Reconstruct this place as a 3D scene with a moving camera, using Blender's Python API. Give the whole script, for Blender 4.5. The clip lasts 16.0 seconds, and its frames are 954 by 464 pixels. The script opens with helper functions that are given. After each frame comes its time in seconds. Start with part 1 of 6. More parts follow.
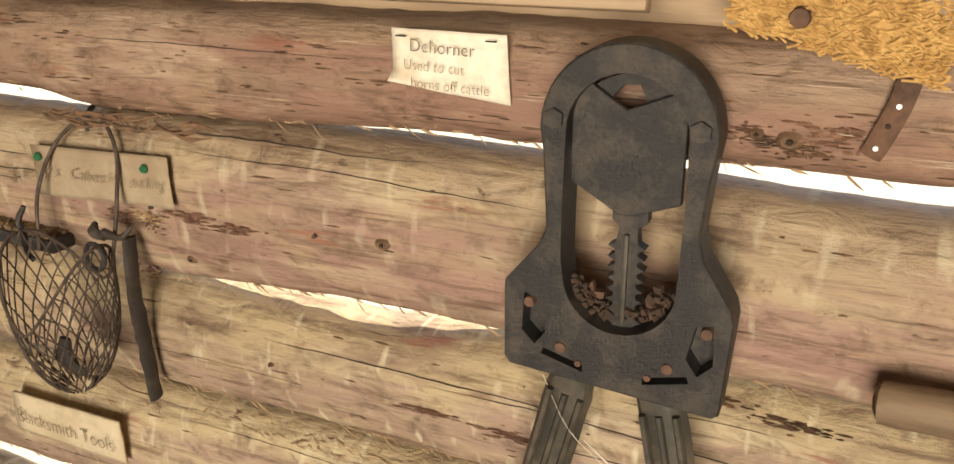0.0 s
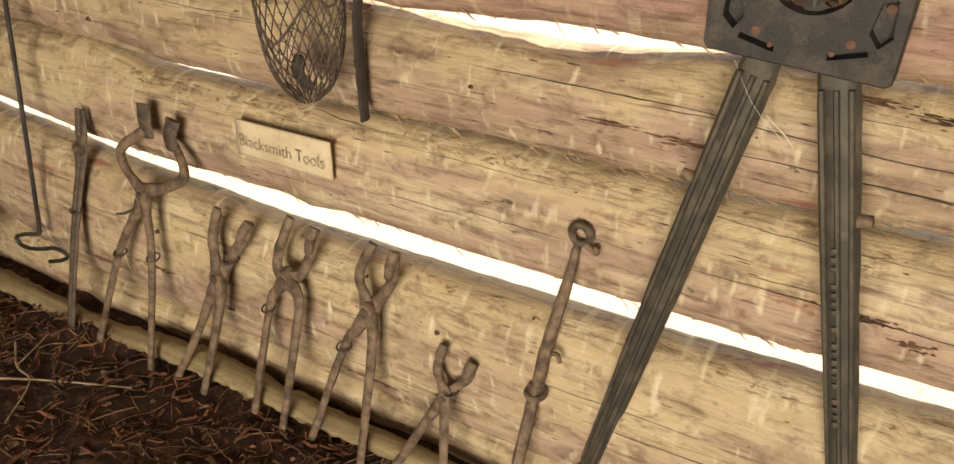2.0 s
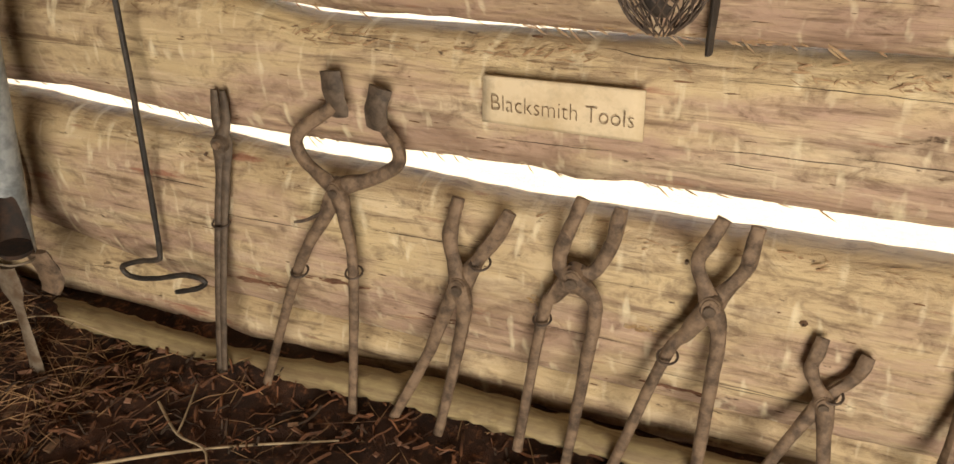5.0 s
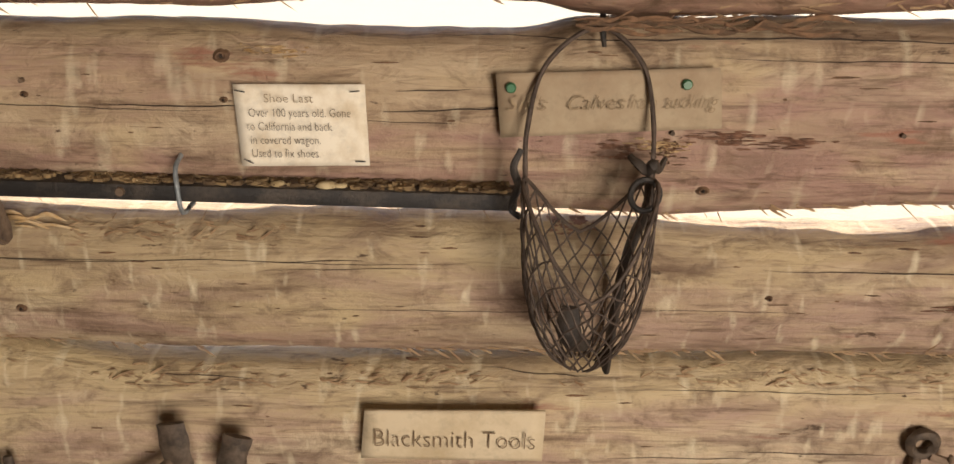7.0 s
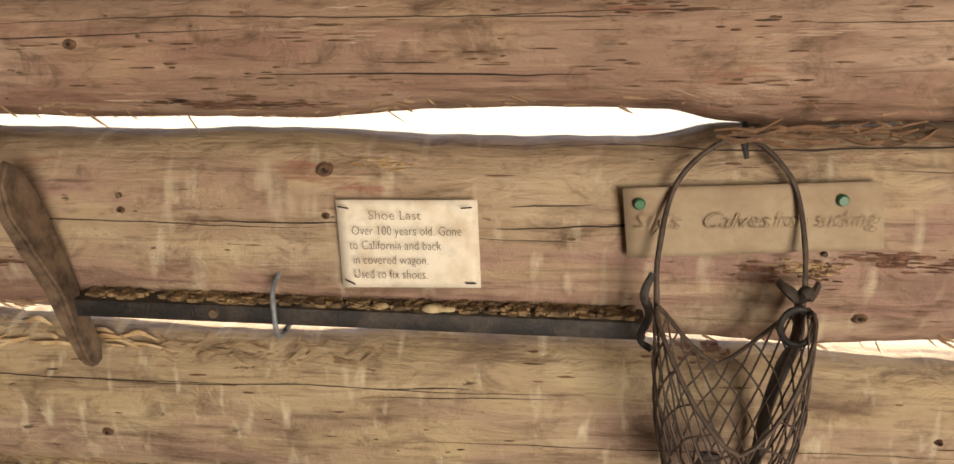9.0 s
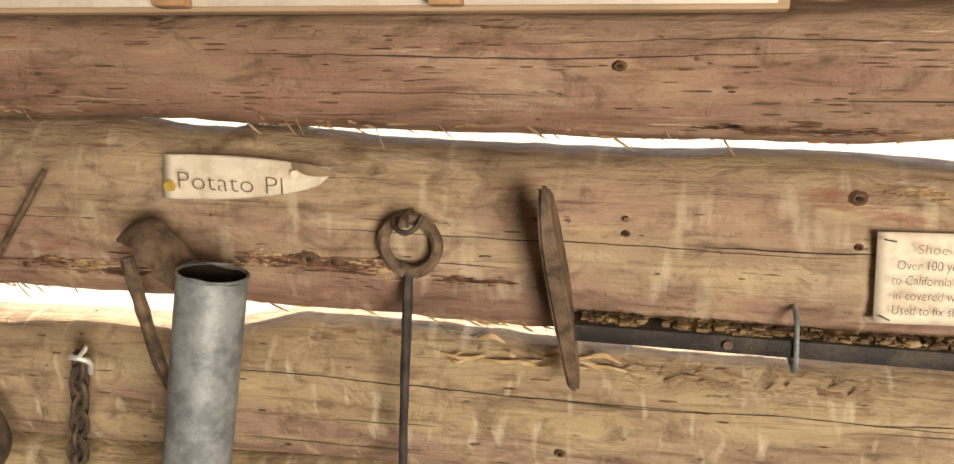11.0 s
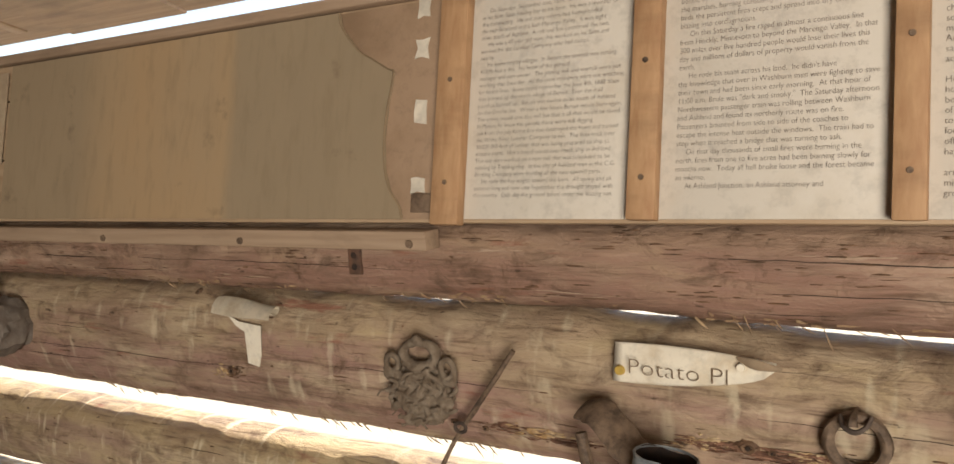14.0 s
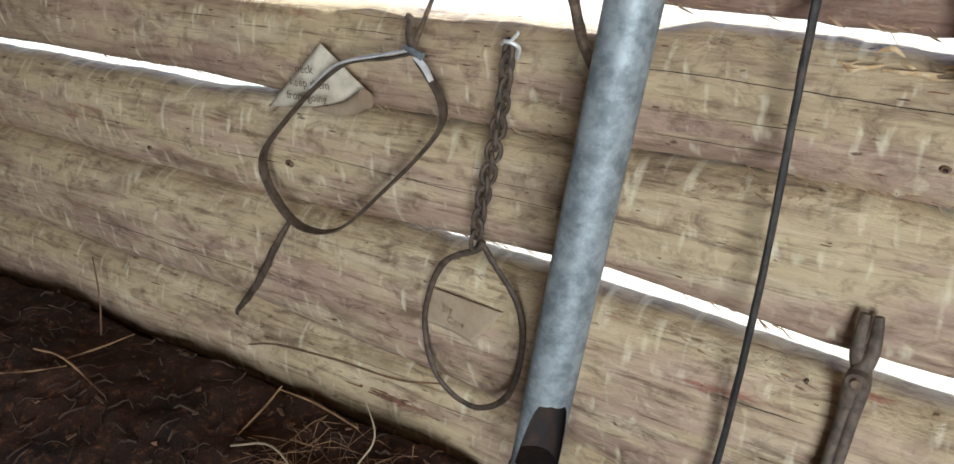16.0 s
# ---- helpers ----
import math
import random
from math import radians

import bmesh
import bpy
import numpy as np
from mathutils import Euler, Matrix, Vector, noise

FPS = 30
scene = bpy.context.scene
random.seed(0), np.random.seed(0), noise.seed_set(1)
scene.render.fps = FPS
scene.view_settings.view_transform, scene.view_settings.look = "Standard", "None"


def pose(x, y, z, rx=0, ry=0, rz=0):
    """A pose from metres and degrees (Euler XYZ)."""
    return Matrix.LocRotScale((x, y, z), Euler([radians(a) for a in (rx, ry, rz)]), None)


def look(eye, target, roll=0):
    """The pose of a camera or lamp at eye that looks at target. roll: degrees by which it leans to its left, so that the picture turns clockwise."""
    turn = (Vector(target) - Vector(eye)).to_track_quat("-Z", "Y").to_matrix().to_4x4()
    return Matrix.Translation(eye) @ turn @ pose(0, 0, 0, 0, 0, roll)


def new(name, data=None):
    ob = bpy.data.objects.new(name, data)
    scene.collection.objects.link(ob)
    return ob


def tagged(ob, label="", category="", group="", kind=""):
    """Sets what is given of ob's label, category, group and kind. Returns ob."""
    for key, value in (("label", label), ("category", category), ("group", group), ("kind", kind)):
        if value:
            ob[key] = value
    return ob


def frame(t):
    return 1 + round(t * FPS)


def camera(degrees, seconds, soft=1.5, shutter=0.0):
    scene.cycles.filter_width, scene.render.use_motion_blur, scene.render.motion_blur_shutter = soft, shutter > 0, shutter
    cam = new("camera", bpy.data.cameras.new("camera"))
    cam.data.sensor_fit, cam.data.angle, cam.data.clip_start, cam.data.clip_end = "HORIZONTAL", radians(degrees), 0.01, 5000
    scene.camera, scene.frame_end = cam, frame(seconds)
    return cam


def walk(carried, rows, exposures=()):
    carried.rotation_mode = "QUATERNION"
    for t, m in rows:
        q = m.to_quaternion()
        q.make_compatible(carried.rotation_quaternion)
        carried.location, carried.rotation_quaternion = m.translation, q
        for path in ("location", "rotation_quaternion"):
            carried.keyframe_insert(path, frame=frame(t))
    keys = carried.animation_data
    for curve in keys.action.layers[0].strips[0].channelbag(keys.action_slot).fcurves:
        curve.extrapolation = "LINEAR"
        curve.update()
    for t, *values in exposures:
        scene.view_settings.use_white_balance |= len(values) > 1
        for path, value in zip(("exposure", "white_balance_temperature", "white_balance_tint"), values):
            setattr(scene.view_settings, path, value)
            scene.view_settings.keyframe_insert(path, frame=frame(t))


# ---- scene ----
cam = camera(57.4, 16.0)
PATH = [
    (0, (1.352, -0.702, 1.203), (0.573, 0.99, 0.475), -0.5),
    (0.5, (1.386, -0.756, 1.175), (0.623, 0.89, 0.333), -1.1),
    (1, (1.414, -0.827, 1.123), (0.64, 0.755, 0.174), -1.3),
    (1.5, (1.397, -0.905, 1.089), (0.542, 0.623, 0.123), -0.2),
    (2, (1.346, -0.965, 1.095), (0.449, 0.527, 0.111), -0.0),
    (2.5, (1.294, -1.001, 1.095), (0.375, 0.467, 0.095), 0.4),
    (3, (1.211, -1.033, 1.086), (0.267, 0.4, 0.059), -0.6),
    (3.5, (1.09, -1.01, 1.042), (0.131, 0.393, -0.012), -4.3),
    (3.7, (1.013, -0.988, 1.014), (0.066, 0.41, -0.057), -4.8),
    (6, (0.54, -0.916, 0.968), (0.238, 0.752, -0.095), -1.6),
    (6.5, (0.454, -0.9, 1.033), (0.384, 0.886, 0.134), 0.1),
    (6.8, (0.42, -0.868, 1.062), (0.412, 0.974, 0.278), 0.6),
    (7, (0.413, -0.835, 1.087), (0.396, 1.025, 0.352), 0.5),
    (7.5, (0.395, -0.778, 1.092), (0.362, 1.133, 0.501), -0.0),
    (8, (0.385, -0.761, 1.097), (0.305, 1.157, 0.539), -0.3),
    (8.2, (0.386, -0.759, 1.094), (0.277, 1.16, 0.538), -0.4),
    (10.3, (0.209, -0.721, 1.096), (-0.149, 1.172, 0.557), -1.5),
    (10.5, (0.151, -0.745, 1.089), (-0.227, 1.156, 0.593), -1.3),
    (11, (-0.039, -0.758, 1.135), (-0.402, 1.116, 0.538), -0.9),
    (11.5, (-0.12, -0.739, 1.136), (-0.65, 1.078, 0.491), -2.7),
    (12, (-0.161, -0.744, 1.132), (-0.787, 1.052, 0.514), -3.3),
    (12.5, (-0.155, -0.775, 1.153), (-0.888, 1.015, 0.645), -3.5),
    (13, (-0.148, -0.808, 1.182), (-0.988, 0.975, 0.844), -3.9),
    (13.5, (-0.138, -0.842, 1.201), (-1.109, 0.893, 0.983), -3.5),
    (13.75, (-0.129, -0.856, 1.204), (-1.148, 0.853, 1.008), -3.5),
    (14, (-0.119, -0.869, 1.2), (-1.179, 0.811, 0.968), -3.6),
    (14.5, (-0.082, -0.89, 1.15), (-1.169, 0.73, 0.709), -3.0),
    (15, (-0.063, -0.891, 1.108), (-1.126, 0.649, 0.402), -2.7),
    (15.5, (-0.063, -0.915, 1.067), (-1.068, 0.576, 0.192), -2.8),
    (16, (-0.058, -0.951, 1.011), (-1.046, 0.547, 0.128), -2.3),
]
EXPOSURES = [(0, 1.42, 7100, 12), (1.0, 1.38, 7300, 12), (1.5, 1.38, 7300, 12), (2.5, 1.41, 7400, 12), (3.5, 1.46, 7500, 13), (6, 1.28, 7000, 16), (6.5, 0.95, 7000, 18), (7, 1.03, 7000, 18), (7.5, 1.2, 6900, 16), (8, 1.28, 6900, 16), (10.5, 1.03, 7500, 18), (11, 1.52, 7300, 16), (11.5, 1.52, 7400, 15), (12, 1.45, 7200, 15), (12.5, 1.53, 6900, 15), (13.5, 1.47, 6800, 15), (14, 1.3, 6600, 14), (14.5, 1.3, 6300, 12), (15, 1.48, 5800, 10), (15.5, 1.42, 5600, 8), (16, 1.52, 5300, 7)]
walk(cam, [(t, look(eye, target, roll)) for t, eye, target, roll in PATH], EXPOSURES)

# ---- world, sun, daylight ----
world = bpy.data.worlds.new("world")
scene.world = world
world.use_nodes = True
wn = world.node_tree
sky = wn.nodes.new("ShaderNodeTexSky")
sky.sky_type, sky.sun_disc = "NISHITA", False
sky.sun_elevation, sky.sun_rotation = radians(51), radians(18)
wn.links.new(sky.outputs[0], wn.nodes["Background"].inputs[0])
wn.nodes["Background"].inputs[1].default_value = 0.11
sun_data = bpy.data.lights.new("sun", "SUN")
sun_data.energy, sun_data.angle, sun_data.color = 4.2, radians(0.5), (1.0, 0.92, 0.80)
sun = new("sun", sun_data)
sun.matrix_world = look((1.94, 5.97, 7.77), (0, 0, 0))
door_data = bpy.data.lights.new("doorway_daylight", "AREA")
door_data.shape, door_data.size, door_data.size_y = "RECTANGLE", 1.5, 1.6
door_data.energy, door_data.color = 76.0, (1.0, 0.93, 0.80)
doorway_daylight = new("doorway_daylight", door_data)
doorway_daylight.matrix_world = look((1.85, -3.62, 1.02), (0.0, 0.0, 0.65))


# ---- building helpers ----
def root_of(ob):
    while ob.parent:
        ob = ob.parent
    return ob


def thing(name, at, label="", category="", group="", kind=""):
    """An Empty at the base of a thing, which parents its parts."""
    ob = new(name)
    ob.empty_display_size = 0.02
    ob.location = at
    return tagged(ob, label, category, group, kind)


def part(name, bm, material, parent=None, label="", smooth=True, angle=40):
    """Links a bmesh, drawn in world places, as one mesh object under a thing or a part."""
    if parent is not None:
        bmesh.ops.translate(bm, verts=bm.verts, vec=-Vector(root_of(parent).location))
    me = bpy.data.meshes.new(name)
    if smooth:
        for f in bm.faces:
            f.smooth = True
        for e in bm.edges:
            if len(e.link_faces) == 2 and e.calc_face_angle(0.0) > radians(angle):
                e.smooth = False
    bm.to_mesh(me)
    bm.free()
    me.materials.append(material)
    ob = new(name, me)
    if parent is not None:
        ob.parent = parent
    return tagged(ob, label)


def single(name, at, bm, material, label, category, kind="", group="", smooth=True, angle=40):
    """A thing that is one mesh, with its origin at its base."""
    bmesh.ops.translate(bm, verts=bm.verts, vec=-Vector(at))
    ob = part(name, bm, material, None, label, smooth, angle)
    ob.location = at
    return tagged(ob, "", category, group, kind)


def box(bm, a, b, bevel=0.0, turn=None, wob=0.0):
    """A box between two corners, bevelled; turn: a matrix about its centre."""
    a, b = Vector(a), Vector(b)
    m = Matrix.Translation((a + b) / 2)
    if turn is not None:
        m = m @ turn
    m = m @ Matrix.Diagonal((*[max(abs(v), 1e-4) for v in (b - a)], 1))
    made = bmesh.ops.create_cube(bm, size=1, matrix=m)["verts"]
    if wob:
        for v in made:
            v.co += Vector([random.uniform(-wob, wob) for _ in range(3)])
    if bevel:
        edges = list({e for v in made for e in v.link_edges})
        bmesh.ops.bevel(bm, geom=edges, offset=bevel, segments=2, affect="EDGES", profile=0.5)
    return bm


def spline(pts, n):
    """A smooth line through points, n steps a span; each point may carry more numbers than three."""
    p = np.array([[float(v) for v in q] for q in pts])
    p = np.vstack([2 * p[0] - p[1], p, 2 * p[-1] - p[-2]])
    out = []
    for i in range(1, len(p) - 2):
        for k in range(n):
            t = k / n
            out.append(0.5 * (2 * p[i] + (p[i + 1] - p[i - 1]) * t + (2 * p[i - 1] - 5 * p[i] + 4 * p[i + 1] - p[i + 2]) * t * t
                              + (3 * p[i] - p[i - 1] - 3 * p[i + 1] + p[i + 2]) * t ** 3))
    out.append(p[-2])
    return out


def sweep(bm, pts, seg=10, n=5, flat=1.0, side=(0, -1, 0), closed=False, rough=0.0, smooth=True):
    """A round or flattened bar along points (x, y, z, radius). flat: thickness along side over width."""
    line = spline(pts, n) if smooth else [np.array(q, float) for q in pts]
    if closed:
        line = line[:-1]
    rings, count = [], len(line)
    s0 = Vector(side)
    for i, q in enumerate(line):
        a = line[(i - 1) % count] if (i > 0 or closed) else q
        b = line[(i + 1) % count] if (i < count - 1 or closed) else q
        d = Vector((b - a)[:3]).normalized()
        s = (s0 - d * s0.dot(d))
        s = s.normalized() if s.length > 1e-4 else d.orthogonal().normalized()
        w = d.cross(s)
        c, r = Vector(q[:3]), float(q[3])
        ring = []
        for k in range(seg):
            an = 2 * math.pi * k / seg
            rr = r * (1 + rough * (noise.noise(Vector((c.x * 60 + k, c.y * 60, c.z * 60))) if rough else 0))
            ring.append(bm.verts.new(c + w * (math.cos(an) * rr) + s * (math.sin(an) * rr * flat)))
        rings.append(ring)
    for i in range(count if closed else count - 1):
        a, b = rings[i], rings[(i + 1) % count]
        for k in range(seg):
            bm.faces.new((a[k], a[(k + 1) % seg], b[(k + 1) % seg], b[k]))
    if not closed:
        bm.faces.new(rings[0][::-1])
        bm.faces.new(rings[-1])
    bmesh.ops.recalc_face_normals(bm, faces=bm.faces)
    return bm


def ring(bm, c, ru, rv, r, u=(1, 0, 0), v=(0, 0, 1), count=28, seg=8, rough=0.0, flat=1.0):
    """A closed round bar bent to an ellipse in the plane of u and v."""
    u, v, c = Vector(u).normalized(), Vector(v).normalized(), Vector(c)
    pts = [(*(c + u * ru * math.cos(2 * math.pi * i / count) + v * rv * math.sin(2 * math.pi * i / count)), r) for i in range(count + 1)]
    return sweep(bm, pts, seg=seg, n=1, closed=True, rough=rough, smooth=False, side=tuple(u.cross(v)), flat=flat)


def disc(bm, c, r, depth, normal=(0, -1, 0), seg=14, top=None):
    """A short round pin, its face towards normal."""
    m = Matrix.Translation(c) @ Vector(normal).to_track_quat("Z", "Y").to_matrix().to_4x4()
    bmesh.ops.create_cone(bm, cap_ends=True, segments=seg, radius1=r, radius2=r * 0.85 if top is None else top, depth=depth, matrix=m)
    return bm


def words(text, size, material, parent, m, name="lettering", spacing=1.0, shear=0.0, bold=0.0, fit=None):
    """Lettering in the built-in font as a thin mesh; m takes the text's x, y plane into the world."""
    cu = bpy.data.curves.new(name, "FONT")
    cu.body, cu.size, cu.space_line, cu.shear, cu.offset = text, size, spacing, shear, bold * size
    cu.resolution_u, cu.extrude = 3, 0.0
    tmp = bpy.data.objects.new(name, cu)
    me = bpy.data.meshes.new_from_object(tmp)
    bpy.data.objects.remove(tmp)
    if fit:
        wide = max(v.co.x for v in me.vertices) - min(v.co.x for v in me.vertices)
        m = m @ Matrix.Diagonal((fit / wide, 1, 1, 1))
    me.transform(Matrix.Translation(-Vector(root_of(parent).location)) @ m)
    me.materials.clear()
    me.materials.append(material)
    ob = new(name, me)
    ob.parent = parent
    return ob


# ---- materials ----
def make(name, build):
    mat = bpy.data.materials.new(name)
    mat.use_nodes = True
    nt = mat.node_tree
    b = nt.nodes["Principled BSDF"]

    def node(kind, **kw):
        n = nt.nodes.new("ShaderNode" + kind)
        for k, v in kw.items():
            if k in n.inputs:
                n.inputs[k].default_value = v
        return n

    def link(a, c):
        nt.links.new(a, c)
    build(nt, b, node, link)
    return mat


def coords(node, link, scale=(1, 1, 1), own=False):
    """Places in metres, stretched; own: each object its own patch."""
    tc = node("TexCoord")
    mp = node("Mapping")
    mp.inputs["Scale"].default_value = scale
    link(tc.outputs["Object"], mp.inputs["Vector"])
    if own:
        oi, mul, add = node("ObjectInfo"), node("VectorMath"), node("VectorMath")
        mul.operation, add.operation = "SCALE", "ADD"
        mul.inputs[0].default_value = (37, 53, 71)
        link(oi.outputs["Random"], mul.inputs["Scale"])
        link(mp.outputs[0], add.inputs[0])
        link(mul.outputs[0], add.inputs[1])
        return add.outputs[0]
    return mp.outputs[0]


def ramp(node, link, src, stops):
    r = node("ValToRGB")
    e = r.color_ramp.elements
    while len(e) < len(stops):
        e.new(0.5)
    for el, (p, c) in zip(e, stops):
        el.position = p
        el.color = (*c, 1) if len(c) == 3 else (c[0], c[0], c[0], 1)
    link(src, r.inputs[0])
    return r.outputs[0]


def fbm(node, link, vec, scale, detail=6, rough=0.6, dist=0.0):
    n = node("TexNoise", Scale=scale, Detail=detail, Roughness=rough, Distortion=dist)
    link(vec, n.inputs["Vector"])
    return n.outputs["Fac"]


def mixc(node, link, fac, a, b, mode="MIX"):
    m = node("Mix")
    m.data_type, m.blend_type = "RGBA", mode
    for sock, v in ((m.inputs[0], fac), (m.inputs[6], a), (m.inputs[7], b)):
        if isinstance(v, (int, float)):
            sock.default_value = v
        elif isinstance(v, tuple):
            sock.default_value = (*v, 1)
        else:
            link(v, sock)
    return m.outputs[2]


def relief(node, link, b, h, strength=0.4, dist=0.003, prev=None):
    bp = node("Bump", Strength=strength, Distance=dist)
    link(h, bp.inputs["Height"])
    if prev is not None:
        link(prev, bp.inputs["Normal"])
    link(bp.outputs[0], b.inputs["Normal"])
    return bp.outputs[0]


def log_wood(pale, rosy, dusty, flecks=0.75, smudge=0.8):
    def build(nt, b, node, link):
        own = coords(node, link, (1, 1, 1), True)
        grain = coords(node, link, (2.0, 26, 26), True)
        wide = coords(node, link, (1.3, 5.5, 6.5), True)
        g1 = fbm(node, link, grain, 3.0, 9, 0.68, 0.5)
        g3 = fbm(node, link, own, 24, 7, 0.68)
        g4 = fbm(node, link, coords(node, link, (8, 13, 13), True), 2.4, 8, 0.7, 0.5)
        # paler where the face turns up, rosier where it turns down, ragged between
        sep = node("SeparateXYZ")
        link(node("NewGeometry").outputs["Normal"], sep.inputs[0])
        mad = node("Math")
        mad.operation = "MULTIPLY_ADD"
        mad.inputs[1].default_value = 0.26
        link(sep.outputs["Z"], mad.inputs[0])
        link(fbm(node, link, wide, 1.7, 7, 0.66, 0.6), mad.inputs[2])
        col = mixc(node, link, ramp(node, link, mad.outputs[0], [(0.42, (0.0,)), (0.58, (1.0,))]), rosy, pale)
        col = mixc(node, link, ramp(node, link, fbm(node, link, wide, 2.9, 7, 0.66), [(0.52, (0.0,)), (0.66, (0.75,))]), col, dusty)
        # yellow dust lying in cloudy patches, brown grime between
        cloud = fbm(node, link, coords(node, link, (3.2, 8, 9), True), 1.5, 6, 0.62, 0.8)
        col = mixc(node, link, ramp(node, link, cloud, [(0.54, (0.0,)), (0.70, (0.6,))]), col, (dusty[0], dusty[1] * 0.98, dusty[2] * 0.84))
        col = mixc(node, link, ramp(node, link, cloud, [(0.32, (0.62,)), (0.48, (0.0,)), (1.0, (0.0,))]), col, (0.20, 0.128, 0.09))
        col = mixc(node, link, ramp(node, link, g4, [(0.31, (smudge,)), (0.49, (0.0,)), (1.0, (0.0,))]), col, (0.13, 0.078, 0.048))
        col = mixc(node, link, ramp(node, link, g1, [(0.32, (0.8,)), (0.47, (0.0,)), (1.0, (0.0,))]), col, (0.125, 0.072, 0.042))
        col = mixc(node, link, ramp(node, link, g1, [(0.56, (0.0,)), (0.78, (0.45,))]), col, tuple(min(1, x * 1.35) for x in dusty))
        col = mixc(node, link, ramp(node, link, g3, [(0.28, (0.6,)), (0.40, (0.0,)), (1, (0.0,))]), col, (0.17, 0.10, 0.058))
        # long hair cracks along the grain
        hair = fbm(node, link, coords(node, link, (1.1, 30, 30), True), 1.3, 3, 0.5, 0.25)
        col = mixc(node, link, ramp(node, link, hair, [(0.492, (0.0,)), (0.5, (0.40,)), (0.508, (0.0,))]), col, (0.10, 0.058, 0.034))
        # cream droppings and scraped flecks
        fleck = ramp(node, link, fbm(node, link, coords(node, link, (58, 6, 21), True), 1.0, 2, 0.4), [(0.60, (0.0,)), (0.76, (flecks,))])
        col = mixc(node, link, fleck, col, (0.78, 0.70, 0.50))
        # reddish inner bark
        red = ramp(node, link, fbm(node, link, coords(node, link, (4, 16, 26), True), 1.2, 6, 0.62), [(0.635, (0.0,)), (0.70, (0.85,))])
        col = mixc(node, link, red, col, (0.30, 0.13, 0.085))
        # small dark pits
        pit = ramp(node, link, fbm(node, link, coords(node, link, (24, 60, 60), True), 1.0, 5, 0.65), [(0.66, (0.0,)), (0.71, (0.9,))])
        col = mixc(node, link, pit, col, (0.07, 0.04, 0.022))
        link(col, b.inputs["Base Color"])
        b.inputs["Roughness"].default_value = 0.55
        b.inputs["Specular IOR Level"].default_value = 0.45
        p = relief(node, link, b, g1, 0.7, 0.006)
        p = relief(node, link, b, g4, 0.8, 0.008, p)
        relief(node, link, b, g3, 0.6, 0.004, p)
    return build


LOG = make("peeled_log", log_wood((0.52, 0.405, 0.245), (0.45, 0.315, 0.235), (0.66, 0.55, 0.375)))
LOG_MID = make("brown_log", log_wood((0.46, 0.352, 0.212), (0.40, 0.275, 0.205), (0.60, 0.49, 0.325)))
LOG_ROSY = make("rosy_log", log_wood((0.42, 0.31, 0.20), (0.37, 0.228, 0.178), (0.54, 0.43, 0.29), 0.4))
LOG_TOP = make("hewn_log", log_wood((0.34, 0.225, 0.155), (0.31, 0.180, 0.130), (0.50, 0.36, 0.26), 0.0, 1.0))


def sawn(c1, c2, across=(1.5, 40, 40)):
    def build(nt, b, node, link):
        v = coords(node, link, across, True)
        w = coords(node, link, (2, 6, 6), True)
        g = fbm(node, link, v, 2.5, 7, 0.6, 0.3)
        col = mixc(node, link, ramp(node, link, g, [(0.3, (0.0,)), (0.7, (1.0,))]), c1, c2)
        col = mixc(node, link, ramp(node, link, fbm(node, link, w, 3, 5), [(0.3, (0.5,)), (0.5, (0.0,)), (1, (0.0,))]), col, tuple(x * 0.45 for x in c1))
        link(col, b.inputs["Base Color"])
        b.inputs["Roughness"].default_value = 0.7
        relief(node, link, b, g, 0.3, 0.002)
    return build


BOARD = make("weathered_board", sawn((0.33, 0.22, 0.13), (0.46, 0.34, 0.22)))
BATTEN = make("pine_batten", sawn((0.36, 0.20, 0.10), (0.48, 0.30, 0.16), (40, 40, 1.5)))
PINE = make("pine_ledge", sawn((0.27, 0.185, 0.12), (0.37, 0.27, 0.185)))
ROOFWOOD = make("roof_board", sawn((0.13, 0.085, 0.055), (0.20, 0.14, 0.09)))


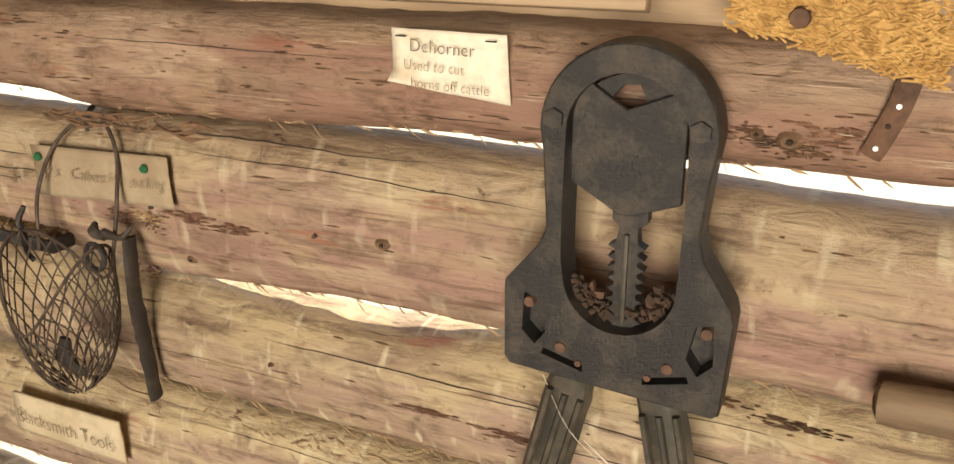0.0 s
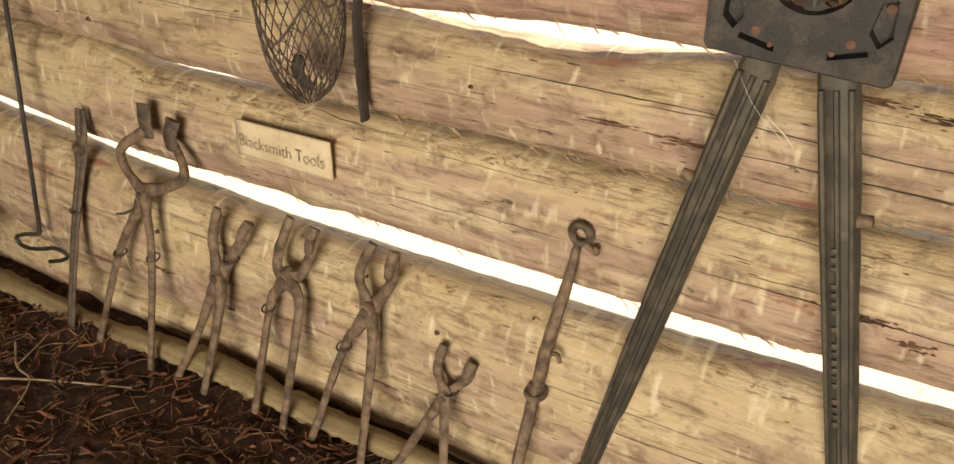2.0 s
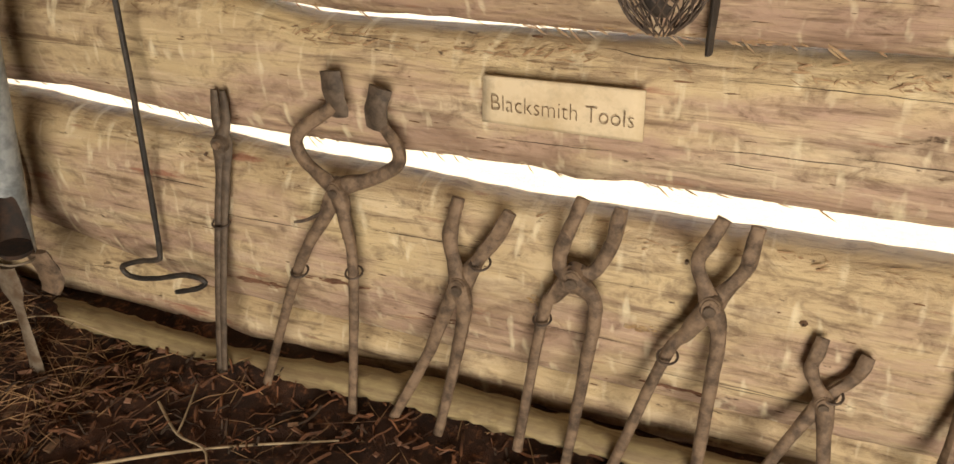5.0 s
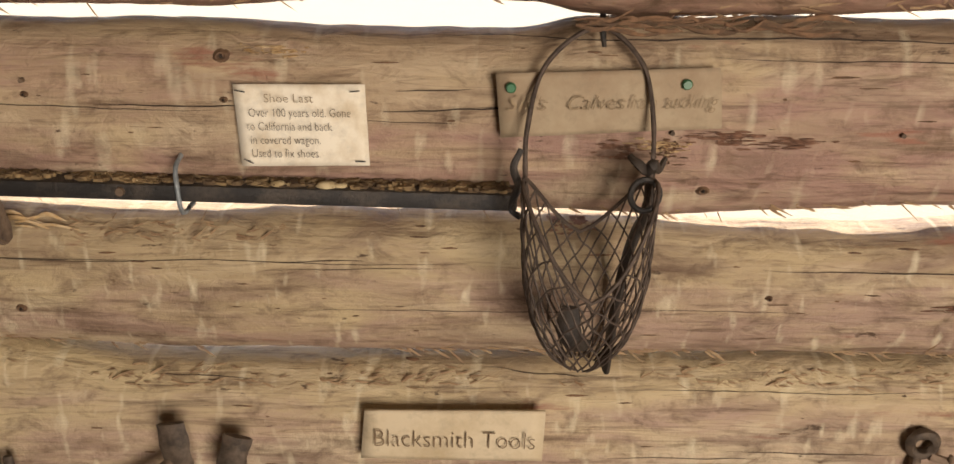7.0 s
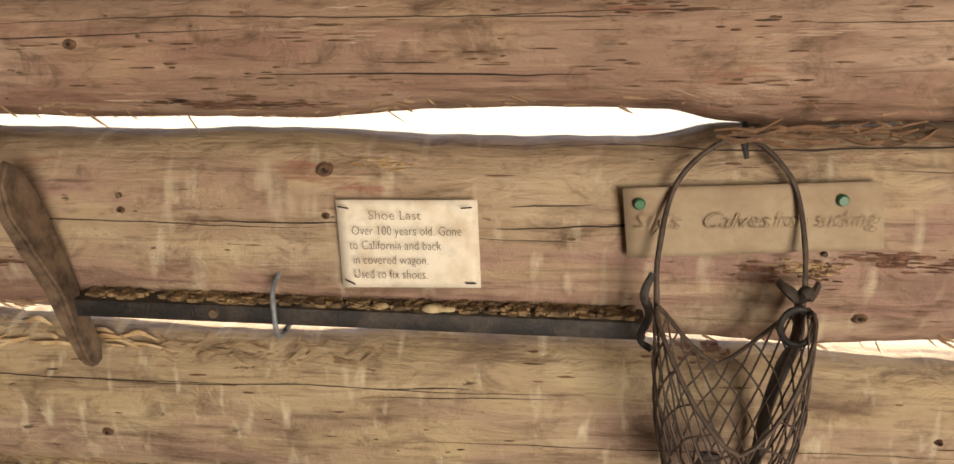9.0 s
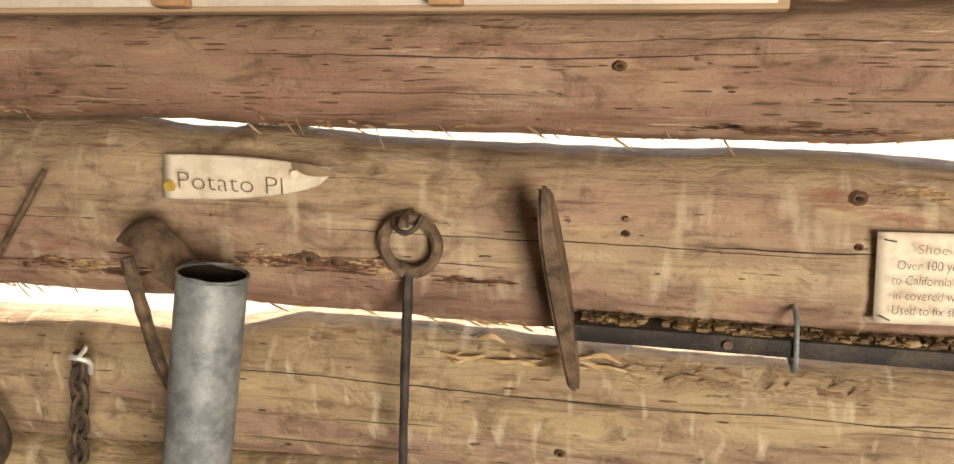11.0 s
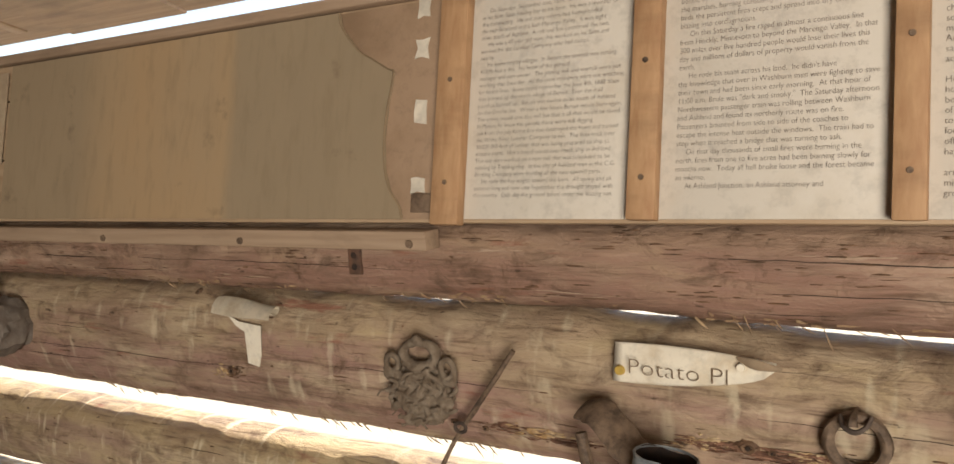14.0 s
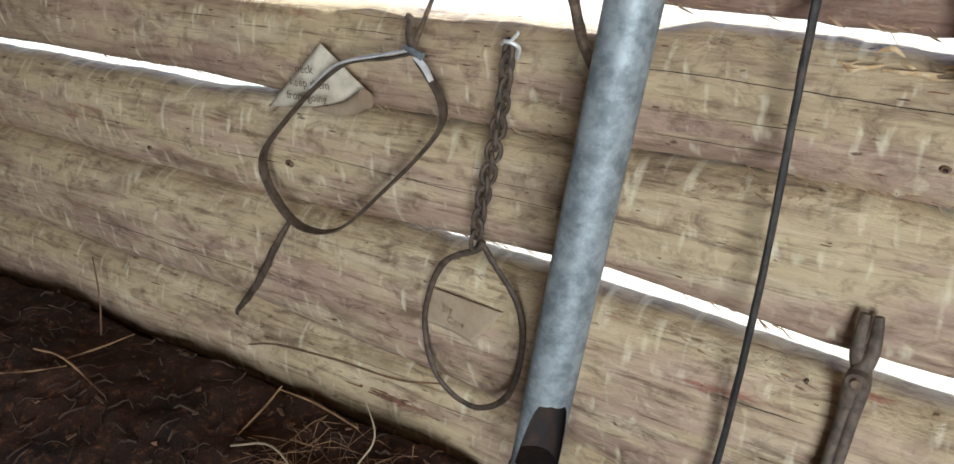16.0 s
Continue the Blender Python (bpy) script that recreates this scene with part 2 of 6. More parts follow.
def dirt(nt, b, node, link):
    v = coords(node, link)
    n1, n2 = fbm(node, link, v, 9, 8, 0.7), fbm(node, link, v, 60, 8, 0.75)
    col = mixc(node, link, ramp(node, link, n1, [(0.35, (0.0,)), (0.65, (1.0,))]), (0.010, 0.0042, 0.0026), (0.056, 0.021, 0.009))
    col = mixc(node, link, ramp(node, link, n2, [(0.53, (0.0,)), (0.70, (0.85,))]), col, (0.24, 0.095, 0.040))
    # beyond the walls: dry pale grass and gravel
    grass = mixc(node, link, n2, (0.42, 0.38, 0.26), (0.60, 0.54, 0.42))
    sx = node("SeparateXYZ")
    link(node("TexCoord").outputs["Object"], sx.inputs[0])
    a = ramp(node, link, sx.outputs["Y"], [(0.0, (0.0,)), (0.16, (0.0,)), (0.24, (1.0,))])
    m2 = node("Math")
    m2.operation = "MULTIPLY_ADD"
    m2.inputs[1].default_value, m2.inputs[2].default_value = -1.0, -3.75
    link(sx.outputs["Y"], m2.inputs[0])
    back = ramp(node, link, m2.outputs[0], [(0.0, (0.0,)), (0.2, (1.0,))])
    mx = node("Math")
    mx.operation = "MAXIMUM"
    link(a, mx.inputs[0])
    link(back, mx.inputs[1])
    col = mixc(node, link, mx.outputs[0], col, grass)
    link(col, b.inputs["Base Color"])
    b.inputs["Roughness"].default_value = 0.95
    p = relief(node, link, b, n1, 0.6, 0.012)
    relief(node, link, b, n2, 0.8, 0.006, p)


DIRT = make("dark_earth", dirt)


def plain(color, rough=0.7, metal=0.0, vary=0.35, scale=14, fine=90, bump=0.25, other=None, spec=0.5, lo=0.4, hi=0.62):
    def build(nt, b, node, link):
        v = coords(node, link, (1, 1, 1), True)
        n1, n2 = fbm(node, link, v, scale, 6, 0.65), fbm(node, link, v, fine, 6, 0.7)
        o = other or tuple(x * (1 - vary) for x in color)
        col = mixc(node, link, ramp(node, link, n1, [(lo, (0.0,)), (hi, (1.0,))]), color, o)
        col = mixc(node, link, ramp(node, link, n2, [(0.3, (0.5,)), (0.5, (0.0,)), (1, (0.0,))]), col, tuple(x * 0.6 for x in color))
        link(col, b.inputs["Base Color"])
        b.inputs["Metallic"].default_value = metal
        b.inputs["Specular IOR Level"].default_value = spec
        rr = node("MapRange")
        rr.inputs["To Min"].default_value, rr.inputs["To Max"].default_value = max(rough - 0.12, 0.02), min(rough + 0.12, 1)
        link(n1, rr.inputs["Value"])
        link(rr.outputs[0], b.inputs["Roughness"])
        if bump:
            relief(node, link, b, n2, bump, 0.0015)
    return build


# ---- the shed: ground, logs, roof, far walls ----
XA, XB = -3.4, 3.4


def axis(a, b, fine_a, fine_b, step, far):
    inner = list(np.arange(fine_a, fine_b + 1e-6, step))
    lo = [fine_a - (fine_a - a) * (k / far) ** 3 for k in range(far, 0, -1)]
    hi = [fine_b + (b - fine_b) * (k / far) ** 3 for k in range(1, far + 1)]
    return lo + inner + hi


gx, gy = axis(-900, 900, -2.3, 1.7, 0.02, 16), axis(-900, 900, -1.0, 0.3, 0.02, 16)


def ground_z(x, y):
    if -4 < x < 4 and -4 < y < 0.5:
        z = 0.022 * noise.noise(Vector((x * 5, y * 5, 1))) + 0.014 * noise.noise(Vector((x * 17, y * 17, 2))) + 0.006 * noise.noise(Vector((x * 48, y * 48, 3)))
        z += 0.055 * max(0.0, min(1.0, (-x - 0.42) / 0.30)) * max(0.0, min(1.0, (-y - 0.018) / 0.025)) * max(0.0, min(1.0, (0.5 + y) / 0.25))
        return z - 0.012 + 0.03 * max(0.0, -x - 0.5) * max(0.0, min(1.0, -y * 3))
    return -0.05


verts = [(x, y, ground_z(x, y)) for y in gy for x in gx]
nx = len(gx)
faces = [(j * nx + i, j * nx + i + 1, (j + 1) * nx + i + 1, (j + 1) * nx + i) for j in range(len(gy) - 1) for i in range(nx - 1)]
me = bpy.data.meshes.new("ground")
me.from_pydata(verts, [], faces)
me.polygons.foreach_set("use_smooth", [True] * len(faces))
me.materials.append(DIRT)
ground = tagged(new("ground", me), "dark reddish-brown earth floor strewn with straw and bark", "ground", kind="structure")


def log(name, material, top, bottom, front, depth, seed, label, power=2.5, rough=1.0, parent=None):
    """A round log along x. top, bottom, front: rows (x, metres) of its upper and lower edge and the place of its inner face."""
    xs = np.concatenate([np.arange(XA, -2.2, 0.05), np.arange(-2.2, 1.7, 0.011), np.arange(1.7, XB, 0.05)])
    seg = 44
    zt, zb, yf = (np.interp(xs, *zip(*rows)) for rows in (top, bottom, front))
    verts, faces = [], []
    for i, x in enumerate(xs):
        zc, h = (zt[i] + zb[i]) / 2, (zt[i] - zb[i]) / 2
        for k in range(seg):
            an = 2 * math.pi * k / seg
            ca, sa = math.cos(an), math.sin(an)
            cy, cz = math.copysign(abs(ca) ** (2 / power), ca), math.copysign(abs(sa) ** (2 / power), sa)
            p = Vector((x * 1.6, cy * 0.35 + seed * 7.1, cz * 0.35))
            w = 0.006 * noise.noise(p * 2.2) + 0.0028 * noise.noise(Vector((x * 9, p.y * 6, p.z * 9)))
            w += rough * 0.0016 * noise.noise(Vector((x * 22, p.y * 30, p.z * 34 + 5)))
            e = (0.0035 * noise.noise(Vector((x * 7, seed, 3 if sa > 0 else 9))) + 0.0022 * noise.noise(Vector((x * 31, seed, 4 if sa > 0 else 8)))) * abs(sa) ** 3
            verts.append((x, yf[i] + depth - cy * (depth + w), zc + cz * (h + w * 0.3 + e)))
    for i in range(len(xs) - 1):
        for k in range(seg):
            faces.append((i * seg + k, i * seg + (k + 1) % seg, (i + 1) * seg + (k + 1) % seg, (i + 1) * seg + k))
    n = (len(xs) - 1) * seg
    faces += [tuple(range(seg))[::-1], tuple(range(n, n + seg))]
    me = bpy.data.meshes.new(name)
    me.from_pydata(verts, [], [f[::-1] for f in faces])
    me.polygons.foreach_set("use_smooth", [True] * len(faces))
    me.materials.append(material)
    ob = new(name, me)
    ob.parent = parent
    return tagged(ob, label)


wall_north = tagged(new("wall_north"), "wall of stacked peeled logs with daylight in the gaps", "log wall", kind="structure")
# each row: x, height of the edge; daylight stands between one log's bottom and the next one's top
T_BOT = [(-3.4, 0.990), (-1.3, 0.990), (-1, 0.988), (-0.6, 0.988), (-0.35, 0.982), (-0.1, 0.979), (0.14, 0.977), (0.24, 0.985), (0.32, 0.986), (0.46, 0.984), (0.55, 0.969), (0.65, 0.971), (1, 0.985), (1.5, 0.986), (3.4, 0.985)]
A_TOP = [(-3.4, 0.984), (-1.3, 0.984), (-1.06, 0.985), (-1.0, 0.976), (-0.94, 0.984), (-0.90, 0.984), (-0.86, 0.977), (-0.78, 0.975), (-0.73, 0.984), (-0.57, 0.984), (-0.53, 0.974), (-0.46, 0.972), (-0.43, 0.978), (-0.38, 0.971), (-0.3, 0.964), (-0.05, 0.957), (0.15, 0.960), (0.33, 0.951), (0.45, 0.953), (0.52, 0.966), (0.64, 0.966), (0.7, 0.967), (1.1, 0.962), (1.45, 0.951), (3.4, 0.953)]
A_BOT = [(-3.4, 0.792), (-1.3, 0.788), (-0.5, 0.785), (-0.3, 0.779), (0, 0.769), (0.4, 0.764), (0.6, 0.754), (0.85, 0.768), (1.1, 0.768), (3.4, 0.768)]
B_TOP = [(-3.4, 0.742), (-1.3, 0.742), (-0.5, 0.744), (-0.4, 0.762), (-0.3, 0.761), (0, 0.745), (0.4, 0.748), (0.55, 0.744), (0.7, 0.734), (0.85, 0.730), (1.05, 0.752), (1.2, 0.758), (3.4, 0.750)]
B_BOT = [(-3.4, 0.592), (-1.3, 0.591), (-1.1, 0.581), (-0.3, 0.589), (0, 0.575), (0.5, 0.575), (1, 0.576), (1.5, 0.589), (3.4, 0.587)]
C_TOP = [(-3.4, 0.571), (-1.3, 0.568), (-1.1, 0.578), (-0.2, 0.589), (0, 0.562), (0.3, 0.565), (0.45, 0.568), (0.6, 0.570), (1, 0.573), (1.1, 0.571), (1.3, 0.576), (3.4, 0.576)]
C_BOT = [(-3.4, 0.383), (-1.1, 0.383), (-0.8, 0.399), (-0.5, 0.403), (-0.2, 0.373), (0.1, 0.371), (0.2, 0.374), (0.32, 0.375), (0.39, 0.363), (0.46, 0.375), (0.7, 0.374), (1, 0.373), (1.5, 0.388), (3.4, 0.383)]
D_TOP = [(-3.4, 0.390), (-1.1, 0.393), (-0.85, 0.391), (-0.5, 0.378), (-0.1, 0.350), (0.15, 0.346), (0.32, 0.337), (0.5, 0.337), (0.7, 0.339), (1, 0.346), (1.5, 0.365), (3.4, 0.373)]
D_BOT = [(-3.4, 0.17), (-1.2, 0.165), (-0.7, 0.13), (-0.3, 0.05), (3.4, 0.04)]
E_TOP = [(-3.4, 0.172), (-1.2, 0.168), (-0.7, 0.135), (-0.3, 0.06), (3.4, 0.05)]


def even(v):
    return [(-3.4, v), (3.4, v)]


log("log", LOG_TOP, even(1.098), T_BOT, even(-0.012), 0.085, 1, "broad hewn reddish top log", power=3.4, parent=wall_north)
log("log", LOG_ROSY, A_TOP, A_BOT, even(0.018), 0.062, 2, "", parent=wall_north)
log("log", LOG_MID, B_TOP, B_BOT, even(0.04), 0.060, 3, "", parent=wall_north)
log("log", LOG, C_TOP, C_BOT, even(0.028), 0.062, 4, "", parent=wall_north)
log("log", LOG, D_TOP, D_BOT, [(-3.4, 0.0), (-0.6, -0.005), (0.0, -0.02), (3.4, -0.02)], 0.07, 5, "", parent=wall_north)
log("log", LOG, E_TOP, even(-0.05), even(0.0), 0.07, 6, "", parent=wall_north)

# plain boards above the top log, as far as the open eave
for z0, z1 in ((1.085, 1.20), (1.203, 1.315), (1.318, 1.355)):
    bm = bmesh.new()
    box(bm, (XA, 0.052, z0), (XB, 0.075, z1), 0.003)
    part("upper_board", bm, BOARD, wall_north)

# far walls, with a wide doorway behind the walker, and the roof that rises from the low eave
wall_south = tagged(new("wall_south"), "plain board wall with a wide open doorway", "wall", kind="structure")
bm = bmesh.new()
box(bm, (XA, -3.82, -0.1), (1.0, -3.72, 2.75))
box(bm, (2.7, -3.82, -0.1), (XB, -3.72, 2.75))
box(bm, (1.0, -3.82, 2.05), (2.7, -3.72, 2.75))
part("wall_boards", bm, ROOFWOOD, wall_south, smooth=False)
for nm, x0 in (("wall_west", XA - 0.12), ("wall_east", XB)):
    bm = bmesh.new()
    box(bm, (x0, -3.82, -0.1), (x0 + 0.12, 0.2, 2.8))
    single(nm, (x0, 0, 0), bm, ROOFWOOD, "plain weathered board end wall", "wall", "structure", smooth=False)
ceiling = bmesh.new()
SLOPE = math.atan2(1.15, 3.9)
for k in range(18):
    x0 = XA - 0.2 + k * 0.4
    box(ceiling, (x0, -4.1, 2.13 + 0.004 * (k % 2)), (x0 + 0.395, 0.5, 2.15 + 0.004 * (k % 2)), turn=Matrix.Rotation(-SLOPE, 4, "X"))
single("ceiling", (0, 0, 1.6), ceiling, ROOFWOOD, "sloping roof boards above open eaves", "roof", "structure", smooth=False)

# ---- materials of the things ----
IRON = make("blackened_iron", plain((0.029, 0.027, 0.026), 0.52, 0.3, 0.5, 30, 240, 1.0, other=(0.080, 0.066, 0.054), lo=0.46, hi=0.66))
RUSTY = make("rusted_iron", plain((0.215, 0.148, 0.098), 0.68, 0.15, 0.4, 46, 170, 1.0, other=(0.060, 0.040, 0.027), lo=0.40, hi=0.64))
DARKTONG = make("dark_forged_iron", plain((0.120, 0.088, 0.063), 0.65, 0.2, 0.4, 60, 170, 0.7, other=(0.045, 0.032, 0.023), lo=0.40, hi=0.64))
RUST = make("orange_rust", plain((0.15, 0.078, 0.047), 0.85, 0.05, 0.4, 40, 200, 0.6, other=(0.065, 0.038, 0.027)))
HANDLE = make("grey_cast_handle", plain((0.052, 0.047, 0.038), 0.55, 0.25, 0.4, 26, 120, 0.7, other=(0.11, 0.09, 0.065), lo=0.45, hi=0.65))
# bright metal, also the highlight painted on the neck ring
BRIGHT = make("bright_metal_and_highlight", plain((0.82, 0.80, 0.76), 0.38, 0.25, 0.3, 40, 180, 0.2))
GALV = make("galvanised_steel", plain((0.33, 0.365, 0.385), 0.55, 0.3, 0.3, 34, 90, 0.2, other=(0.17, 0.195, 0.21), lo=0.42, hi=0.60))
# near black, so the shade inside tube, pail and holes is painted in
DARKIN = make("shade_dark_inside", plain((0.018, 0.013, 0.011), 0.9, 0.0, 0.5, 30, 120, 0.3, other=(0.05, 0.026, 0.016)))
TIN = make("mottled_green_tin", plain((0.25, 0.275, 0.19), 0.65, 0.1, 0.4, 75, 40, 0.2, other=(0.13, 0.075, 0.04), lo=0.55, hi=0.62))
WIRE = make("rusty_wire", plain((0.11, 0.080, 0.062), 0.7, 0.3, 0.4, 60, 200, 0.2, other=(0.050, 0.036, 0.028)))
LEATHER = make("cracked_black_leather", plain((0.028, 0.022, 0.018), 0.7, 0.0, 0.5, 30, 110, 0.8, other=(0.06, 0.045, 0.033)))
PAPER = make("yellowed_card", plain((0.79, 0.73, 0.60), 0.8, 0.0, 0.2, 18, 60, 0.1, other=(0.54, 0.43, 0.28), lo=0.48, hi=0.74))
SIGNCARD = make("dusty_sign_card", plain((0.60, 0.50, 0.345), 0.8, 0.0, 0.2, 16, 60, 0.2, other=(0.47, 0.37, 0.23), lo=0.45, hi=0.7))
SIGNINK = make("brown_sign_ink", plain((0.19, 0.125, 0.07), 0.8, bump=0))
PAPER_OLD = make("browned_card", plain((0.38, 0.30, 0.20), 0.85, 0.0, 0.2, 14, 70, 0.15, other=(0.29, 0.21, 0.135)))
PAGE = make("poster_page", plain((0.61, 0.565, 0.49), 0.5, 0.0, 0.1, 8, 40, 0.05, other=(0.52, 0.46, 0.37), lo=0.5, hi=0.75))
NOTE = make("grey_note_paper", plain((0.64, 0.58, 0.46), 0.85, 0.0, 0.2, 14, 70, 0.15, other=(0.40, 0.34, 0.25)))
DIRTSTEEL = make("dirt_caked_steel", plain((0.20, 0.165, 0.125), 0.7, 0.25, 0.3, 30, 90, 0.5, other=(0.10, 0.065, 0.04)))
BLOCK = make("grey_weathered_wood", plain((0.20, 0.17, 0.14), 0.85, 0.0, 0.4, 40, 120, 0.8, other=(0.13, 0.105, 0.085)))
INK = make("pencil_ink", plain((0.12, 0.085, 0.055), 0.8, bump=0))
INK_FADED = make("faded_ink", plain((0.30, 0.22, 0.13), 0.8, bump=0))
PRINT = make("printed_ink", plain((0.26, 0.225, 0.19), 0.8, bump=0))
GREEN = make("green_pin", plain((0.03, 0.16, 0.07), 0.35, bump=0))
YELLOW = make("brass_tack", plain((0.62, 0.42, 0.10), 0.45, 0.2, bump=0))
BARK = make("dark_bark", plain((0.10, 0.06, 0.035), 0.9, 0.0, 0.5, 40, 160, 0.8, other=(0.22, 0.12, 0.065)))
REDBARK = make("red_inner_bark", plain((0.29, 0.155, 0.10), 0.85, 0.0, 0.4, 60, 150, 0.8, other=(0.16, 0.085, 0.055)))
LITTER = make("dark_bark_crumbs", plain((0.040, 0.024, 0.015), 0.95, 0.0, 0.5, 40, 160, 0.8, other=(0.10, 0.05, 0.028), lo=0.5, hi=0.7))
REDCHIP = make("red_bark_chips", plain((0.20, 0.082, 0.036), 0.9, 0.0, 0.5, 14, 160, 0.8, other=(0.035, 0.015, 0.008), lo=0.36, hi=0.62))
STRAW = make("straw", plain((0.36, 0.22, 0.11), 0.8, 0.0, 0.4, 9, 160, 0.3, other=(0.08, 0.034, 0.015), lo=0.40, hi=0.56))
TWIG = make("pale_twig", plain((0.40, 0.31, 0.20), 0.8, 0.0, 0.4, 30, 160, 0.4))
def brown_sheet(nt, b, node, link):
    sx = node("SeparateXYZ")
    link(node("TexCoord").outputs["Object"], sx.inputs[0])
    fine = fbm(node, link, coords(node, link, (30, 30, 2)), 2.0, 5, 0.6)
    spot = fbm(node, link, coords(node, link), 16, 4, 0.6)
    cloud = fbm(node, link, coords(node, link, (1, 1, 0.5)), 5, 5, 0.6)
    # a sun-browned panel between two duller ones, its edges soft
    wob = node("Math")
    wob.operation = "MULTIPLY_ADD"
    wob.inputs[1].default_value = 0.05
    link(cloud, wob.inputs[0])
    link(sx.outputs["X"], wob.inputs[2])
    shift = node("Math")
    shift.operation = "ADD"
    shift.inputs[1].default_value = 1.1
    link(wob.outputs[0], shift.inputs[0])
    panel_mask = ramp(node, link, shift.outputs[0], [(0.31, (0.15,)), (0.40, (1.0,)), (0.655, (1.0,)), (0.675, (0.0,))])
    col = mixc(node, link, panel_mask, (0.285, 0.222, 0.145), (0.390, 0.268, 0.150))
    col = mixc(node, link, ramp(node, link, cloud, [(0.40, (0.0,)), (0.66, (0.5,))]), col, (0.345, 0.265, 0.17))
    col = mixc(node, link, ramp(node, link, fine, [(0.3, (0.35,)), (0.5, (0.0,)), (1, (0.0,))]), col, (0.20, 0.15, 0.09))
    col = mixc(node, link, ramp(node, link, spot, [(0.27, (0.6,)), (0.37, (0.0,)), (1, (0.0,))]), col, (0.15, 0.11, 0.07))
    link(col, b.inputs["Base Color"])
    b.inputs["Roughness"].default_value = 0.55
    relief(node, link, b, cloud, 0.3, 0.004)


SHEETBROWN = make("varnished_brown_sheet", brown_sheet)
UNDERSHEET = make("red_brown_paper", plain((0.33, 0.225, 0.145), 0.7, 0.0, 0.2, 9, 60, 0.2, other=(0.25, 0.165, 0.10), lo=0.42, hi=0.66))
TAPE = make("torn_white_tape", plain((0.72, 0.66, 0.55), 0.6, bump=0.1))
FIBRE = make("shredded_straw_board", plain((0.62, 0.38, 0.13), 0.8, 0.0, 0.4, 60, 220, 0.7, other=(0.42, 0.23, 0.07)))
LICHEN = make("grey_wasp_paper", plain((0.21, 0.165, 0.118), 0.95, 0.0, 0.4, 60, 180, 0.9, other=(0.12, 0.085, 0.055)))
PEGWOOD = make("handle_wood", sawn((0.15, 0.098, 0.058), (0.25, 0.172, 0.105)))
SILLWOOD = make("rotting_sill", sawn((0.15, 0.10, 0.055), (0.33, 0.27, 0.14)))


def rivet(c, r, parent, material, name="rivet", depth=0.006, seg=12):
    return part(name, disc(bmesh.new(), c, r, depth, seg=seg), material, parent)


def bar(name, pts, material, parent, flat=1.0, seg=10, n=5, label="", rough=0.25, side=(0, -1, 0)):
    return part(name, sweep(bmesh.new(), pts, seg=seg, n=n, flat=flat, rough=rough, side=side), material, parent, label)


# ---- sill and debris along the foot of the wall ----
bm = bmesh.new()
sweep(bm, [(x, -0.062 + 0.006 * math.sin(x * 5), 0.004 + 0.010 * math.sin(x * 3.1) + 0.006 * math.sin(x * 11), 0.026 + 0.003 * math.sin(x * 7)) for x in np.arange(-0.72, 1.15, 0.06)],
      seg=12, n=4, flat=0.75, side=(0, 0, 1), rough=0.35)
single("sill_board", (0.2, -0.06, 0.0), bm, SILLWOOD, "low rotting mossy sill board on the earth", "board")

# ---- tongs leaning on the wall ----
TONG_GROUP = "blacksmith tools against the log wall"


def tongs(label, jaw_a, jaw_b, rein_a, rein_b, pivot, width=0.0085, jaw_flat=1.5, clips=(), nail=None):
    """Two forged arms, each a jaw and a rein crossing at the rivet. Rows x, y, z and the half width."""
    foot = min((rein_a[-1], rein_b[-1]), key=lambda q: q[2])
    ob = thing("tongs", (foot[0], foot[1], 0.0), label, "tongs", TONG_GROUP)
    for jaw, rein, dy in ((jaw_a, rein_b, -0.004), (jaw_b, rein_a, 0.004)):
        neck = (pivot[0], pivot[1] + dy, pivot[2], width * 1.35)
        pts = [(x, y + dy, z, r * 1.02) for x, y, z, r in jaw] + [neck] + [(x, y + dy, z, r) for x, y, z, r in rein]
        bar("arm", pts, RUSTY, ob, flat=0.72, n=6, rough=0.16)
    bm = disc(bmesh.new(), (pivot[0], pivot[1] - 0.002, pivot[2]), width * 1.45, width * 1.8, seg=18)
    bmesh.ops.scale(bm, vec=(0.95, 1, 1.3), space=Matrix.Translation(-Vector(pivot)), verts=bm.verts)
    bmesh.ops.bevel(bm, geom=list(bm.edges), offset=0.0025, segments=2, affect="EDGES")
    part("boss", bm, RUSTY, ob)
    rivet((pivot[0], pivot[1] - width * 1.15, pivot[2]), width * 0.75, ob, DARKTONG)
    for (x, y, z), r in clips:
        part("clip", ring(bmesh.new(), (x, y, z), r, r, 0.0018, v=(0, 1, 0.25), count=16, seg=6), WIRE, ob)
    return ob


def flatjaw(ob, a, b, w, t, name="jaw_plate"):
    """A curved plate at the mouth of the tongs."""
    bm = bmesh.new()
    sweep(bm, [(*a, w), (*((Vector(a) + Vector(b)) / 2 + Vector((0, -0.004, 0))), w * 1.05), (*b, w * 0.9)], seg=8, n=4, flat=t, rough=0.2)
    return part(name, bm, DARKTONG if t < 0.4 else RUSTY, ob)


